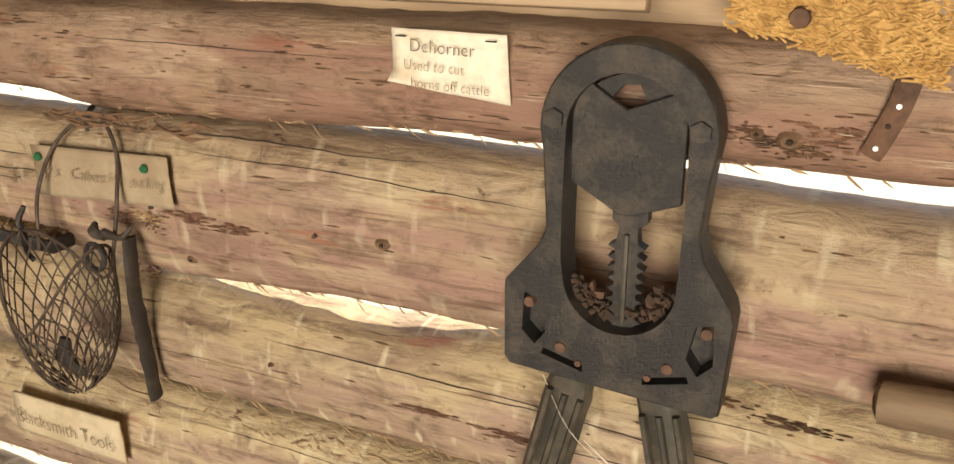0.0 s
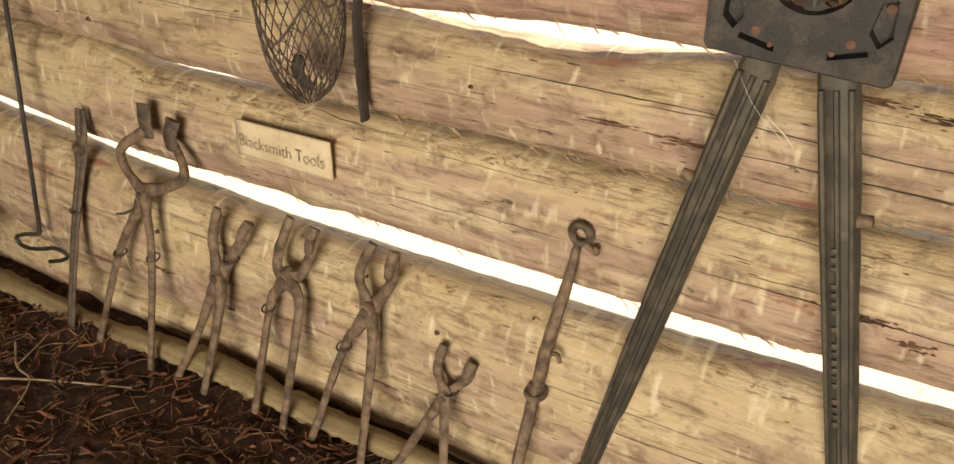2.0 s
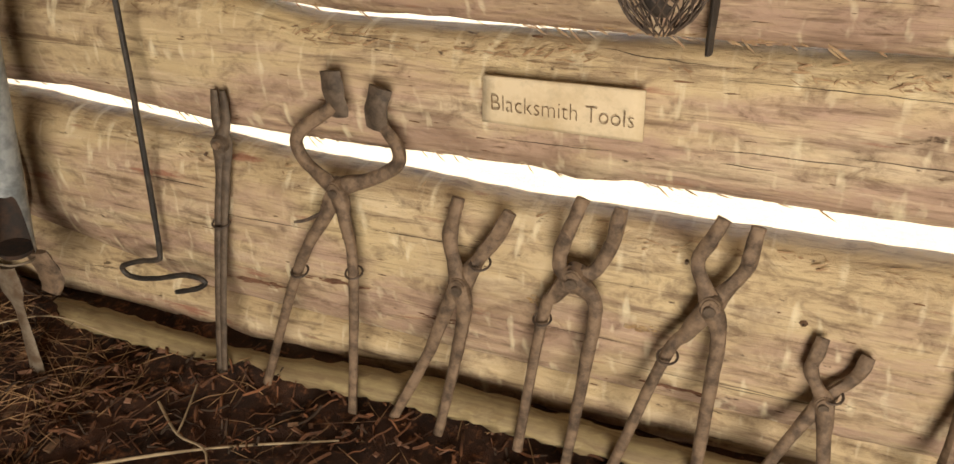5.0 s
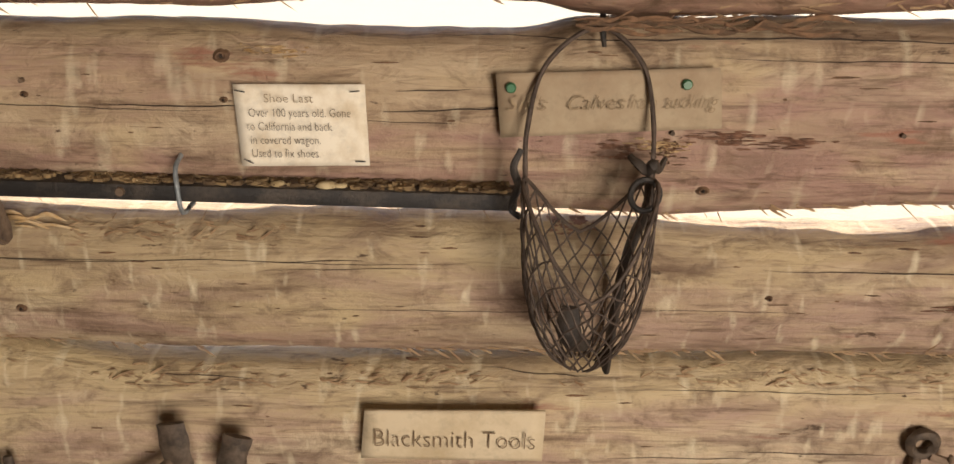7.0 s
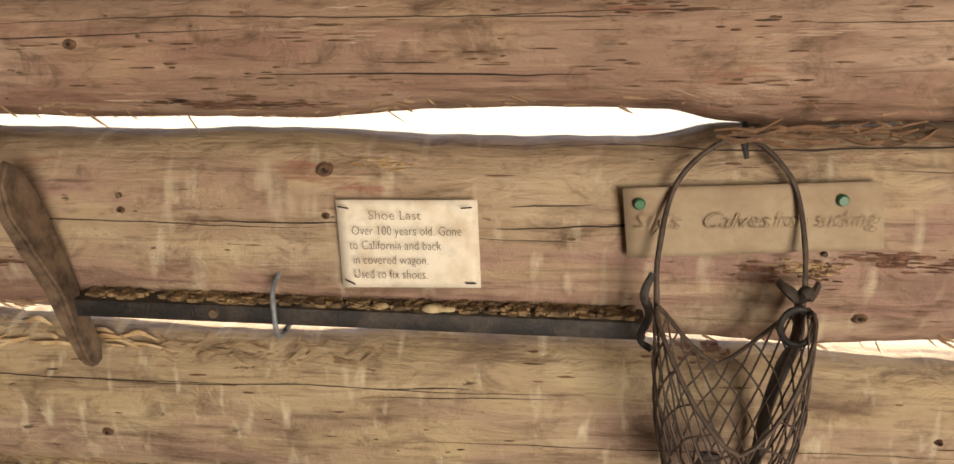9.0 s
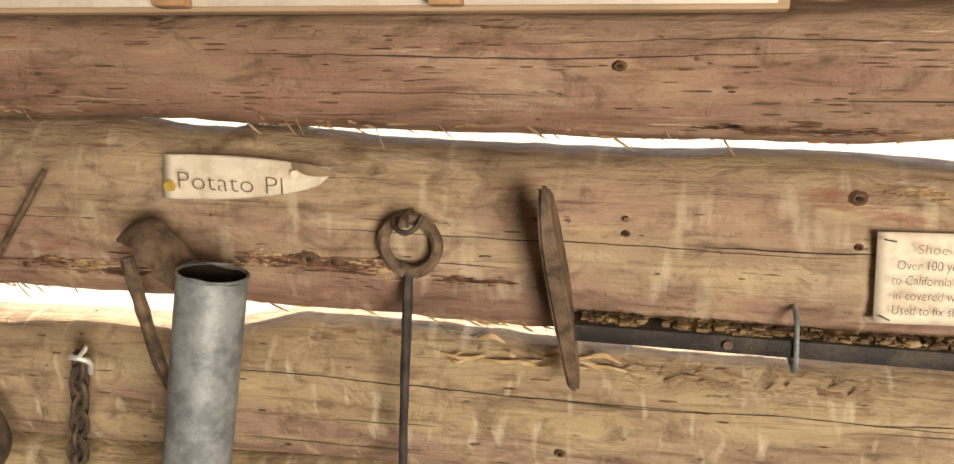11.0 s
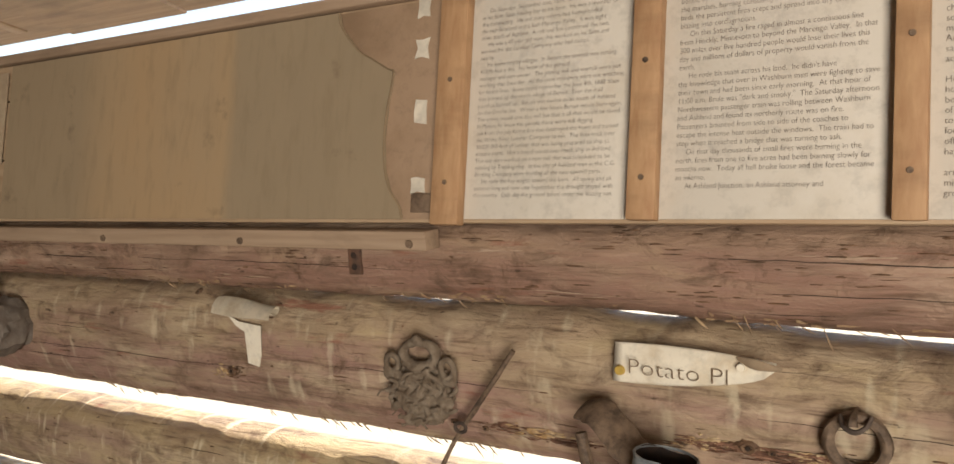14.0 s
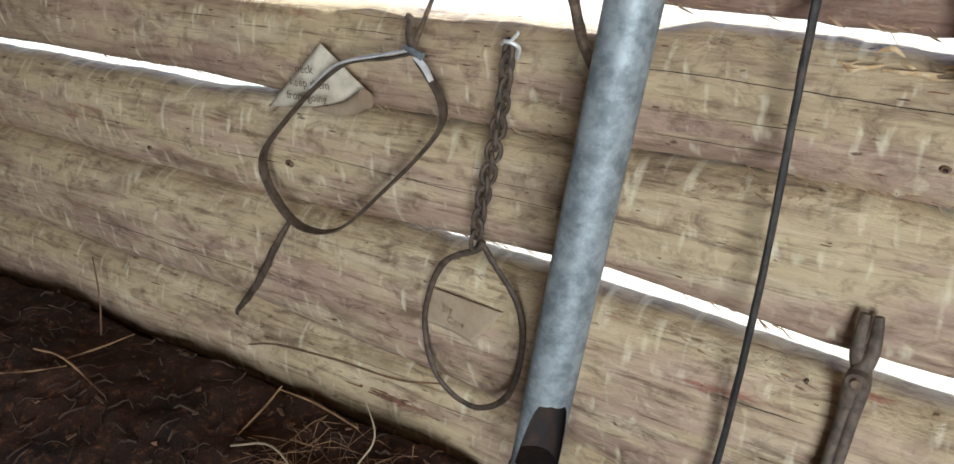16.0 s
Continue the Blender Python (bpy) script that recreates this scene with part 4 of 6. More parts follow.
pcard = card("sign_card", [(-0.503, 0.014, 0.956), (-0.326, 0.006, 0.949), (-0.326, 0.002, 0.943), (-0.506, 0.010, 0.912)], "hand-lettered card with curled torn end", bulge=0.006, n=16,
             curl=lambda u, v: Vector((0.0, -0.016 * max(0, u - 0.7) * v, -0.040 * u * (1 - u) ** 0.5 * v * 0.8 + 0.004 * math.sin(math.pi * u) * (1 - v))))
words("Potato Pl", 0.0255, SIGNINK, pcard, on_wall(-0.485, 0.9255, -0.0005, -1.5), bold=-0.02, fit=0.108)
part("tack", disc(bmesh.new(), (-0.496, 0.006, 0.926), 0.006, 0.004), YELLOW, pcard, "brass-yellow tack")
part("tack", disc(bmesh.new(), (-0.360, -0.002, 0.944), 0.0045, 0.004), PAPER, pcard)
part("torn_flap", sweep(bmesh.new(), [(-0.364, 0.002, 0.952, 0.002), (-0.345, -0.005, 0.949, 0.0055), (-0.318, -0.006, 0.946, 0.002)], seg=8, flat=0.3), PAPER_OLD, pcard, "dark curled end of the card")

# note curling off the log behind the neck ring
note = card("curled_note", [(-0.964, 0.016, 0.695), (-0.884, 0.018, 0.632), (-0.935, 0.010, 0.600), (-1.090, 0.012, 0.580)], "curled hand-written note coming off the log", NOTE, bulge=0.010, n=14)
words("     neck\n  keep them\nfrom going", 0.0190, INK, note, on_wall(-1.026, 0.652, -0.0085, 2), spacing=1.15, bold=0.0)
part("rolled_edge", sweep(bmesh.new(), [(-0.985, 0.006, 0.592, 0.003), (-0.915, 0.0, 0.604, 0.011), (-0.868, -0.004, 0.628, 0.015)], seg=14, n=6, flat=0.9), PAPER_OLD, note)
calf = card("fallen_card", [(-0.775, -0.006, 0.338), (-0.640, -0.006, 0.328), (-0.690, -0.012, 0.268), (-0.790, -0.012, 0.276)], "brown paper card hanging by one edge inside the ring", PAPER_OLD, bulge=0.004,
            curl=lambda u, v: Vector((0, -0.02 * max(0, u - 0.6) * v, 0)))
words("Sly\n  Calv", 0.018, INK_FADED, calf, on_wall(-0.745, 0.308, -0.018, -6))
stub = thing("torn_paper", (-1.06, 0.0, 0.945), "torn pale paper rolled up under the top log", "paper")
bm = bmesh.new()
rows = []
for i in range(15):
    u = i / 14
    rows.append([bm.verts.new((-1.122 + 0.118 * u, -0.006 - (0.0145 - 0.0012 * k) * math.cos(k * 0.62) - 0.002 * u, 0.969 - 0.006 * u + (0.0160 - 0.0012 * k + 0.003 * math.sin(u * 5)) * math.sin(k * 0.62 - 0.6))) for k in range(11)])
for i in range(14):
    for k in range(10):
        bm.faces.new((rows[i][k], rows[i][k + 1], rows[i + 1][k + 1], rows[i + 1][k]))
bmesh.ops.solidify(bm, geom=bm.faces[:], thickness=0.0007)
part("roll", bm, PAPER, stub)
bm = bmesh.new()
prism(bm, [(-1.128, 0.950), (-1.105, 0.940), (-1.060, 0.936), (-1.064, 0.892), (-1.070, 0.874), (-1.092, 0.878), (-1.094, 0.925), (-1.112, 0.934)], 0.016, 0.0145)
part("flap", bm, PAPER, stub)

# ---- wire muzzle basket ----
basket = thing("wire_basket", (0.515, -0.03, 0.61), "rusty wire-mesh muzzle basket hanging from a hook", "basket")
bar("hoop", [(0.453, -0.030, 0.800, 0.0024), (0.453, -0.016, 0.870, 0.0024), (0.472, 0.010, 0.930, 0.0024), (0.522, 0.024, 0.962, 0.0024), (0.564, 0.010, 0.930, 0.0024), (0.576, -0.012, 0.870, 0.0024), (0.573, -0.030, 0.800, 0.0024)], WIRE, basket, n=8)
bar("hook", [(0.526, 0.06, 0.978, 0.003), (0.525, 0.026, 0.974, 0.003), (0.524, 0.012, 0.960, 0.003), (0.526, 0.008, 0.946, 0.002)], IRON, basket)


def net_place(a, t):
    """A place on the bag of the basket: a round about it, t from the rim (0) to the bottom (1)."""
    side = abs(math.cos(a))
    rim = 0.745 + 0.085 * side ** 1.5 - 0.012 * math.sin(a)
    z = rim + (0.636 - rim) * t
    k = math.sqrt(max(0.0, 1 - (max(0.0, (0.80 - z)) / 0.168) ** 2.6)) if z < 0.80 else 1.0
    k = max(k, 0.12)
    return Vector((0.512 + 0.0635 * k * math.cos(a), -0.056 - 0.062 * k * math.sin(a), z))


mesh_bm = bmesh.new()
for turn_ in (-1, 1):
    for k in range(23):
        a0 = 2 * math.pi * k / 23
        pts = []
        for j in range(13):
            t = j / 12
            p = net_place(a0 + turn_ * t * 1.25, t)
            pts.append((p.x + random.uniform(-0.001, 0.001), p.y, p.z + random.uniform(-0.001, 0.001), 0.0010))
        sweep(mesh_bm, pts, seg=5, n=2)
part("wire_mesh", mesh_bm, WIRE, basket, "diamond mesh of thin rusty wire")
rim = [(*net_place(2 * math.pi * k / 32, 0.0), 0.0021) for k in range(33)]
part("rim_wire", sweep(bmesh.new(), rim, seg=6, n=1, closed=True, smooth=False), WIRE, basket)
strap = bar("leather_strap", [(0.578, -0.004, 0.826, 0.0097), (0.576, -0.006, 0.785, 0.0111), (0.563, 0.004, 0.735, 0.0111), (0.556, 0.014, 0.670, 0.0117), (0.551, 0.022, 0.584, 0.0111)], LEATHER, basket, flat=0.42, label="cracked black leather strap", rough=0.35, side=(1, 0, 0))
part("buckle", ring(bmesh.new(), (0.566, -0.046, 0.815), 0.014, 0.016, 0.003, count=18), IRON, basket)
bar("bunched_strap", [(0.552, -0.026, 0.848, 0.003), (0.560, -0.036, 0.842, 0.005), (0.568, -0.030, 0.834, 0.0045), (0.574, -0.036, 0.842, 0.005), (0.582, -0.02, 0.832, 0.004), (0.590, -0.01, 0.842, 0.002)], LEATHER, basket, rough=0.6)
bar("clasp", [(0.447, -0.034, 0.856, 0.003), (0.440, -0.04, 0.838, 0.004), (0.445, -0.04, 0.820, 0.004), (0.438, -0.036, 0.797, 0.003), (0.448, -0.036, 0.787, 0.003)], IRON, basket)
bar("leather_tag", [(0.500, -0.055, 0.700, 0.008), (0.498, -0.058, 0.676, 0.013), (0.508, -0.056, 0.660, 0.010), (0.520, -0.05, 0.654, 0.006)], LEATHER, basket, flat=0.5)

# ---- shoe last on its iron bar ----
rng0 = random.Random(3)
CRUST = make("sawdust_crust", plain((0.27, 0.185, 0.09), 0.95, 0.0, 0.4, 45, 200, 0.5, other=(0.09, 0.058, 0.032), lo=0.40, hi=0.58))
SCURF = make("pale_crumbs", plain((0.55, 0.45, 0.27), 0.95, 0.0, 0.4, 60, 200, 0.8, other=(0.36, 0.27, 0.14)))
shoe = thing("shoe_last", (0.15, -0.01, 0.78), "old iron shoe last on a long bar fixed along the logs", "shoe last")
bm = bmesh.new()
sole = [(0.010, 0.731), (-0.004, 0.742), (-0.012, 0.772), (-0.022, 0.82), (-0.044, 0.868), (-0.060, 0.905), (-0.057, 0.934), (-0.040, 0.951), (-0.022, 0.941), (-0.008, 0.91), (0.002, 0.86), (0.010, 0.81), (0.020, 0.775), (0.026, 0.748), (0.022, 0.734)]
low = []
for sx in (-1, 1):
    low.append([bm.verts.new((-0.1075 + sx * (0.0045 + 0.0045 * math.sin(math.pi * (z - 0.73) / 0.222)) - (z - 0.85) * 0.12, u, z)) for u, z in sole])
bm.faces.new(low[0])
bm.faces.new(low[1][::-1])
for i in range(len(sole)):
    j = (i + 1) % len(sole)
    bm.faces.new((low[0][i], low[1][i], low[1][j], low[0][j]))
bmesh.ops.recalc_face_normals(bm, faces=bm.faces)
bmesh.ops.bevel(bm, geom=list(bm.edges), offset=0.003, segments=2, affect="EDGES")
part("sole", bm, RUSTY, shoe, "brown rusted sole-shaped last")
TILT_BAR = Matrix.Rotation(radians(1.05), 4, "Y")
bm = bmesh.new()
box(bm, (-0.100, -0.006, 0.7865), (0.446, 0.030, 0.8045), 0.003, turn=TILT_BAR)
part("bar", bm, IRON, shoe, "dark flat iron bar")
bm = bmesh.new()
for k in range(260):
    x = rng0.uniform(-0.085, 0.44)
    zt = 0.8045 - (x - 0.173) * 0.0183
    for m_ in range(4):
        c = Vector((x + rng0.uniform(-0.003, 0.003), rng0.uniform(0.0, 0.028), zt))
        w = rng0.uniform(0.0008, 0.0035)
        box(bm, c - Vector((w * rng0.uniform(0.8, 2.4), w, 0.002)), c + Vector((w, w, rng0.uniform(0.0003, 0.0042))), wob=0.0012)
tagged(part("dirt_crust", bm, CRUST, shoe, "yellow-brown sawdust caked on the bar", smooth=False), kind="stuff")
for x, w_ in ((0.203, 0.008), (0.214, 0.004), (0.252, 0.011), (0.266, 0.007), (0.061, 0.004)):
    bm = bmesh.new()
    bmesh.ops.create_icosphere(bm, subdivisions=2, radius=1.0)
    for v in bm.verts:
        v.co *= 1 + 0.35 * noise.noise(v.co * 2.3 + Vector((x * 50, 0, 0)))
        v.co = Vector((x + v.co.x * w_, 0.004 + v.co.y * w_ * 0.7, 0.8055 - (x - 0.173) * 0.0183 + v.co.z * w_ * 0.5))
    part("crumb", bm, SCURF, shoe, "pale crumb of old plaster")
bar("staple", [(0.103, 0.02, 0.832, 0.0025), (0.103, -0.004, 0.824, 0.0025), (0.104, -0.009, 0.800, 0.0025), (0.105, -0.004, 0.776, 0.0025), (0.105, 0.03, 0.775, 0.0025)], GALV, shoe, label="bent fencing staple")
rivet((0.045, -0.007, 0.799), 0.005, shoe, RUSTY)

# ---- iron rod with ring and S hook ----
hook = thing("fire_hook", (-0.30, -0.05, 0.10), "thin iron rod with a ring top and S-hook end", "fire hook")
bar("rod", [(-0.2545, 0.004, 0.850, 0.0052), (-0.260, -0.010, 0.72, 0.0046), (-0.269, -0.030, 0.50, 0.0046), (-0.287, -0.046, 0.28, 0.0046), (-0.300, -0.05, 0.185, 0.0048), (-0.309, -0.052, 0.166, 0.0048), (-0.355, -0.052, 0.152, 0.0046), (-0.397, -0.052, 0.132, 0.0046),
             (-0.385, -0.052, 0.114, 0.0046), (-0.33, -0.053, 0.122, 0.0046), (-0.255, -0.054, 0.147, 0.0046), (-0.217, -0.054, 0.142, 0.0046), (-0.237, -0.055, 0.124, 0.0046), (-0.285, -0.056, 0.106, 0.004)], IRON, hook, n=7)
part("ring", ring(bmesh.new(), (-0.252, 0.005, 0.876), 0.0268, 0.0268, 0.0062, rough=0.3), RUSTY, hook)
bar("nail", [(-0.254, 0.03, 0.905, 0.004), (-0.254, -0.008, 0.904, 0.0042), (-0.254, -0.012, 0.899, 0.0065)], RUSTY, hook)
bar("lashing", [(-0.266, 0.0, 0.905, 0.0022), (-0.262, -0.008, 0.897, 0.0026), (-0.252, -0.011, 0.893, 0.0026), (-0.243, -0.008, 0.897, 0.0026), (-0.238, 0.0, 0.906, 0.0022)], WIRE, hook)

# ---- galvanised potato planter ----
planter = thing("potato_planter", (-0.49, -0.20, 0.0), "galvanised tube potato planter with hinged rusty spout leaning on logs", "planter")
TOP, END = Vector((-0.416, -0.074, 0.867)), Vector((-0.511, -0.150, 0.198))
ax = (END - TOP).normalized()
sd = ax.cross(Vector((1, 0, 0))).normalized()
wd = ax.cross(sd).normalized()
R = 0.0315


def tube_wall(r, material, name, label=""):
    bm = bmesh.new()
    rows = []
    length = (END - TOP).length
    NJ, NK = 90, 72
    front = Vector((0.62, -0.78, 0.0))
    for j in range(NJ + 1):
        rr = []
        for k in range(NK):
            an = 2 * math.pi * k / NK
            d = wd * math.cos(an) + sd * math.sin(an)
            f_ = min(1.0, max(0.0, (d.dot(front) - 0.12) / 0.78))
            scoop = 0.125 * f_ * f_ * (3 - 2 * f_) + 0.003 * noise.noise(Vector((an * 3, 4, 1)))
            ln = (length - scoop) * j / NJ + (0.0025 * math.sin(an * 3) if j == 0 else 0.0)
            rr.append(bm.verts.new(TOP + ax * ln + d * r * (1 + 0.012 * math.sin(an * 2 + 1) + 0.006 * noise.noise(Vector((an, ln * 6, 2))))))
        rows.append(rr)
    for j in range(NJ):
        for k in range(NK):
            bm.faces.new((rows[j][k], rows[j][(k + 1) % NK], rows[j + 1][(k + 1) % NK], rows[j + 1][k]))
    bmesh.ops.recalc_face_normals(bm, faces=bm.faces)
    return part(name, bm, material, planter, label)


tube_wall(R, GALV, "tube", "mottled grey galvanised tube")
# rusty inner wall kept near black: the tube's shade is in its colour
inn = tube_wall(R - 0.0012, DARKIN, "tube_lining", "rusty inside of the tube, painted dark as in shade")
part("rim", ring(bmesh.new(), TOP, R, R, 0.0016, u=tuple(wd), v=tuple(sd), count=36, seg=6), GALV, planter)
part("mouth_rim", ring(bmesh.new(), END, R * 1.01, R * 1.01, 0.0022, u=tuple(wd), v=tuple(sd), count=36, seg=6, rough=0.4), DIRTSTEEL, planter)
part("plunger", disc(bmesh.new(), TOP.lerp(END, 0.985), R * 0.92, 0.01, normal=tuple(ax)), DARKIN, planter)
bar("jaw", [(-0.512, -0.178, 0.194, 0.027), (-0.508, -0.182, 0.150, 0.024), (-0.502, -0.188, 0.112, 0.012), (-0.494, -0.205, 0.02, 0.016), (-0.492, -0.212, -0.015, 0.018)], DIRTSTEEL, planter, flat=0.3, label="dirt-stained tapering steel jaw", rough=0.15)
bar("jaw", [(-0.484, -0.134, 0.200, 0.028), (-0.476, -0.130, 0.150, 0.028), (-0.478, -0.140, 0.122, 0.020)], RUSTY, planter, flat=0.25)
bar("lever_rod", [(-0.530, -0.030, 0.862, 0.0065), (-0.520, -0.034, 0.82, 0.0065), (-0.497, -0.05, 0.765, 0.0065), (-0.478, -0.06, 0.735, 0.0065)], RUSTY, planter)
bar("top_bracket", [(-0.532, -0.020, 0.885, 0.016), (-0.505, -0.030, 0.886, 0.020), (-0.470, -0.045, 0.862, 0.020), (-0.446, -0.062, 0.842, 0.012)], RUSTY, planter, flat=0.25, label="bent rusty sheet bracket", side=(0.3, -0.6, 1.0))

# ---- neck ring with wire and chain with ring ----
yoke = thing("calf_yoke", (-0.95, -0.02, 0.15), "bent strap-iron calf neck ring hanging by a wire", "neck ring")
bar("band", [(-0.778, -0.006, 0.705, 0.0026), (-0.812, -0.010, 0.696, 0.0026), (-0.902, -0.016, 0.674, 0.0026), (-1.020, -0.020, 0.578, 0.0026), (-1.090, -0.020, 0.490, 0.0026), (-1.038, -0.022, 0.400, 0.0026), (-0.945, -0.022, 0.402, 0.0026), (-0.842, -0.020, 0.488, 0.0026), (-0.742, -0.012, 0.592, 0.0026), (-0.730, -0.008, 0.645, 0.0026), (-0.768, -0.006, 0.700, 0.0026)],
    DARKTONG, yoke, flat=3.9, n=7, rough=0.1)
# pale strips: gap light on the band's upper face, put into the colour
bar("worn_band", [(-0.783, -0.012, 0.7098, 0.0022), (-0.83, -0.014, 0.6988, 0.0024), (-0.90, -0.018, 0.6800, 0.0024), (-0.958, -0.021, 0.6375, 0.0018)], BRIGHT, yoke, flat=3.6, rough=0.0, label="bright strip painted as light on the band's upper face")
bar("worn_band", [(-0.766, -0.012, 0.7030, 0.0018), (-0.752, -0.012, 0.690, 0.0020), (-0.742, -0.012, 0.672, 0.0016)], BRIGHT, yoke, flat=3.6, rough=0.0)
bar("wire", [(-0.625, -0.004, 0.940, 0.0030), (-0.665, -0.006, 0.885, 0.0036), (-0.712, -0.008, 0.822, 0.0030), (-0.745, -0.008, 0.765, 0.0030), (-0.772, -0.010, 0.712, 0.004)], RUSTY, yoke)
bar("bent_end", [(-0.770, -0.012, 0.705, 0.006), (-0.772, -0.016, 0.735, 0.006), (-0.766, -0.018, 0.755, 0.006), (-0.772, -0.02, 0.76, 0.004)], DARKTONG, yoke, flat=0.5)
bar("bolt", [(-0.782, -0.014, 0.716, 0.004), (-0.768, -0.016, 0.712, 0.0045), (-0.752, -0.016, 0.706, 0.006)], GALV, yoke)
bar("wire_tail", [(-1.040, -0.026, 0.400, 0.004), (-1.090, -0.026, 0.330, 0.0065), (-1.150, -0.024, 0.245, 0.0065), (-1.215, -0.02, 0.175, 0.005), (-1.222, -0.02, 0.160, 0.003)], DARKTONG, yoke, rough=0.5)
part("twist", ring(bmesh.new(), (-0.703, -0.010, 0.838), 0.008, 0.006, 0.0025, count=14, seg=6), WIRE, yoke)

chain = thing("chain", (-0.675, -0.01, 0.15), "rusty twisted chain ending in a thin iron hoop on the wall", "chain")
LINKS = 17
for k in range(LINKS):
    t = k / (LINKS - 1)
    c = Vector((-0.628 - 0.046 * t + 0.004 * math.sin(t * 5), 0.004 - 0.02 * t, 0.722 - 0.275 * t))
    a = radians(62 if k % 2 else -30) + 0.12 * k
    part("link", ring(bmesh.new(), c, 0.0098, 0.0158, 0.0034, u=(math.cos(a), math.sin(a), 0), v=(0.12, 0, 1), count=16, seg=6, rough=0.2), DARKTONG, chain)
bar("tie_wire", [(-0.634, -0.002, 0.733, 0.0028), (-0.620, -0.014, 0.740, 0.003), (-0.606, -0.008, 0.733, 0.003), (-0.612, 0.0, 0.716, 0.003)], BRIGHT, chain)
bar("tie_end", [(-0.618, -0.01, 0.738, 0.002), (-0.606, -0.014, 0.748, 0.0025), (-0.602, -0.014, 0.754, 0.002)], BRIGHT, chain)
bar("hoop", [(-0.664, -0.016, 0.448, 0.005), (-0.675, -0.018, 0.432, 0.005), (-0.735, -0.022, 0.395, 0.005), (-0.772, -0.025, 0.300, 0.005), (-0.765, -0.028, 0.215, 0.005), (-0.735, -0.03, 0.172, 0.005), (-0.680, -0.03, 0.156, 0.005), (-0.622, -0.03, 0.200, 0.005), (-0.598, -0.025, 0.290, 0.005), (-0.606, -0.022, 0.362, 0.005), (-0.648, -0.018, 0.418, 0.005), (-0.664, -0.016, 0.440, 0.005)],
    DARKTONG, chain, flat=0.7, n=7)

# ---- ornament, hinge plate, peg, can, fibre board ----
plaque = thing("wall_plaque", (-0.769, 0.01, 0.825), "grey-brown crumbling openwork ornament fixed to the log", "ornament")


def crumbly(name, bm, label=""):
    ob = part(name, bm, LICHEN, plaque, label)
    fuse = ob.modifiers.new("fuse", "REMESH")
    fuse.mode, fuse.voxel_size = "VOXEL", 0.0018
    return ob


bm = bmesh.new()
sweep(bm, [(-0.769, 0.014, 0.902, 0.034), (-0.769, 0.010, 0.882, 0.046), (-0.769, 0.008, 0.858, 0.044), (-0.769, 0.012, 0.834, 0.026), (-0.769, 0.014, 0.826, 0.012)], seg=18, n=5, flat=0.24, rough=0.35)
for k in range(95):
    a, r = random.uniform(0, 2 * math.pi), math.sqrt(random.random())
    c = Vector((-0.769 + 0.048 * r * math.cos(a), 0.000 + random.uniform(-0.006, 0.004), 0.868 + 0.038 * r * math.sin(a)))
    q = c + Vector((random.uniform(-0.016, 0.016), random.uniform(-0.005, 0.003), random.uniform(-0.010, 0.010)))
    sweep(bm, [(*c, random.uniform(0.0016, 0.0036)), (*q, random.uniform(0.0016, 0.004)), (*(q + Vector((random.uniform(-0.010, 0.010), 0, random.uniform(-0.010, 0.010)))), 0.0018)], seg=6, n=3, rough=0.7)
crumbly("shield", bm)
bm = bmesh.new()
ring(bm, (-0.768, 0.004, 0.922), 0.025, 0.016, 0.0065, count=24, seg=8, rough=0.8)
sweep(bm, [(-0.793, 0.004, 0.908, 0.006), (-0.769, 0.0, 0.905, 0.0075), (-0.744, 0.004, 0.908, 0.006)], seg=8, n=5, rough=0.6)
sweep(bm, [(-0.775, 0.006, 0.934, 0.004), (-0.769, 0.002, 0.942, 0.006), (-0.762, 0.006, 0.934, 0.004)], seg=8, n=5, rough=0.6)
crumbly("crest", bm)
for sx in (-1, 1):
    bm = bmesh.new()
    ring(bm, (-0.768 + sx * 0.043, 0.002, 0.907), 0.010, 0.012, 0.0045, count=16, seg=6, rough=0.7)
    sweep(bm, [(-0.768 + sx * 0.030, 0.004, 0.892, 0.005), (-0.768 + sx * 0.050, 0.0, 0.889, 0.0045), (-0.768 + sx * 0.055, 0.002, 0.902, 0.003)], seg=6, n=4, rough=0.6)
    crumbly("scroll", bm)

bm = bmesh.new()
box(bm, (-0.853, -0.020, 1.026), (-0.833, -0.014, 1.060), 0.001)
hp = single("hinge_plate", (-0.843, -0.017, 1.026), bm, RUST, "small dark rusted hinge plate with two holes", "hinge")
for z in (1.036, 1.051):
    part("hole", disc(bmesh.new(), (-0.843, -0.021, z), 0.0045, 0.001), DARKIN, hp)

peg = thing("tool_handle", (1.55, -0.02, 0.775), "rounded wooden tool handle sticking along the logs", "handle")
bar("grip", [(1.392, -0.012, 0.813, 0.010), (1.397, -0.012, 0.814, 0.016), (1.41, -0.014, 0.815, 0.0185), (1.55, -0.018, 0.818, 0.0195), (1.75, -0.02, 0.821, 0.0195)], PEGWOOD, peg, rough=0.06)
part("bracket", prism(bmesh.new(), [(1.60, 0.79), (1.66, 0.79), (1.66, 0.83), (1.60, 0.83)], 0.04, -0.01), IRON, peg)

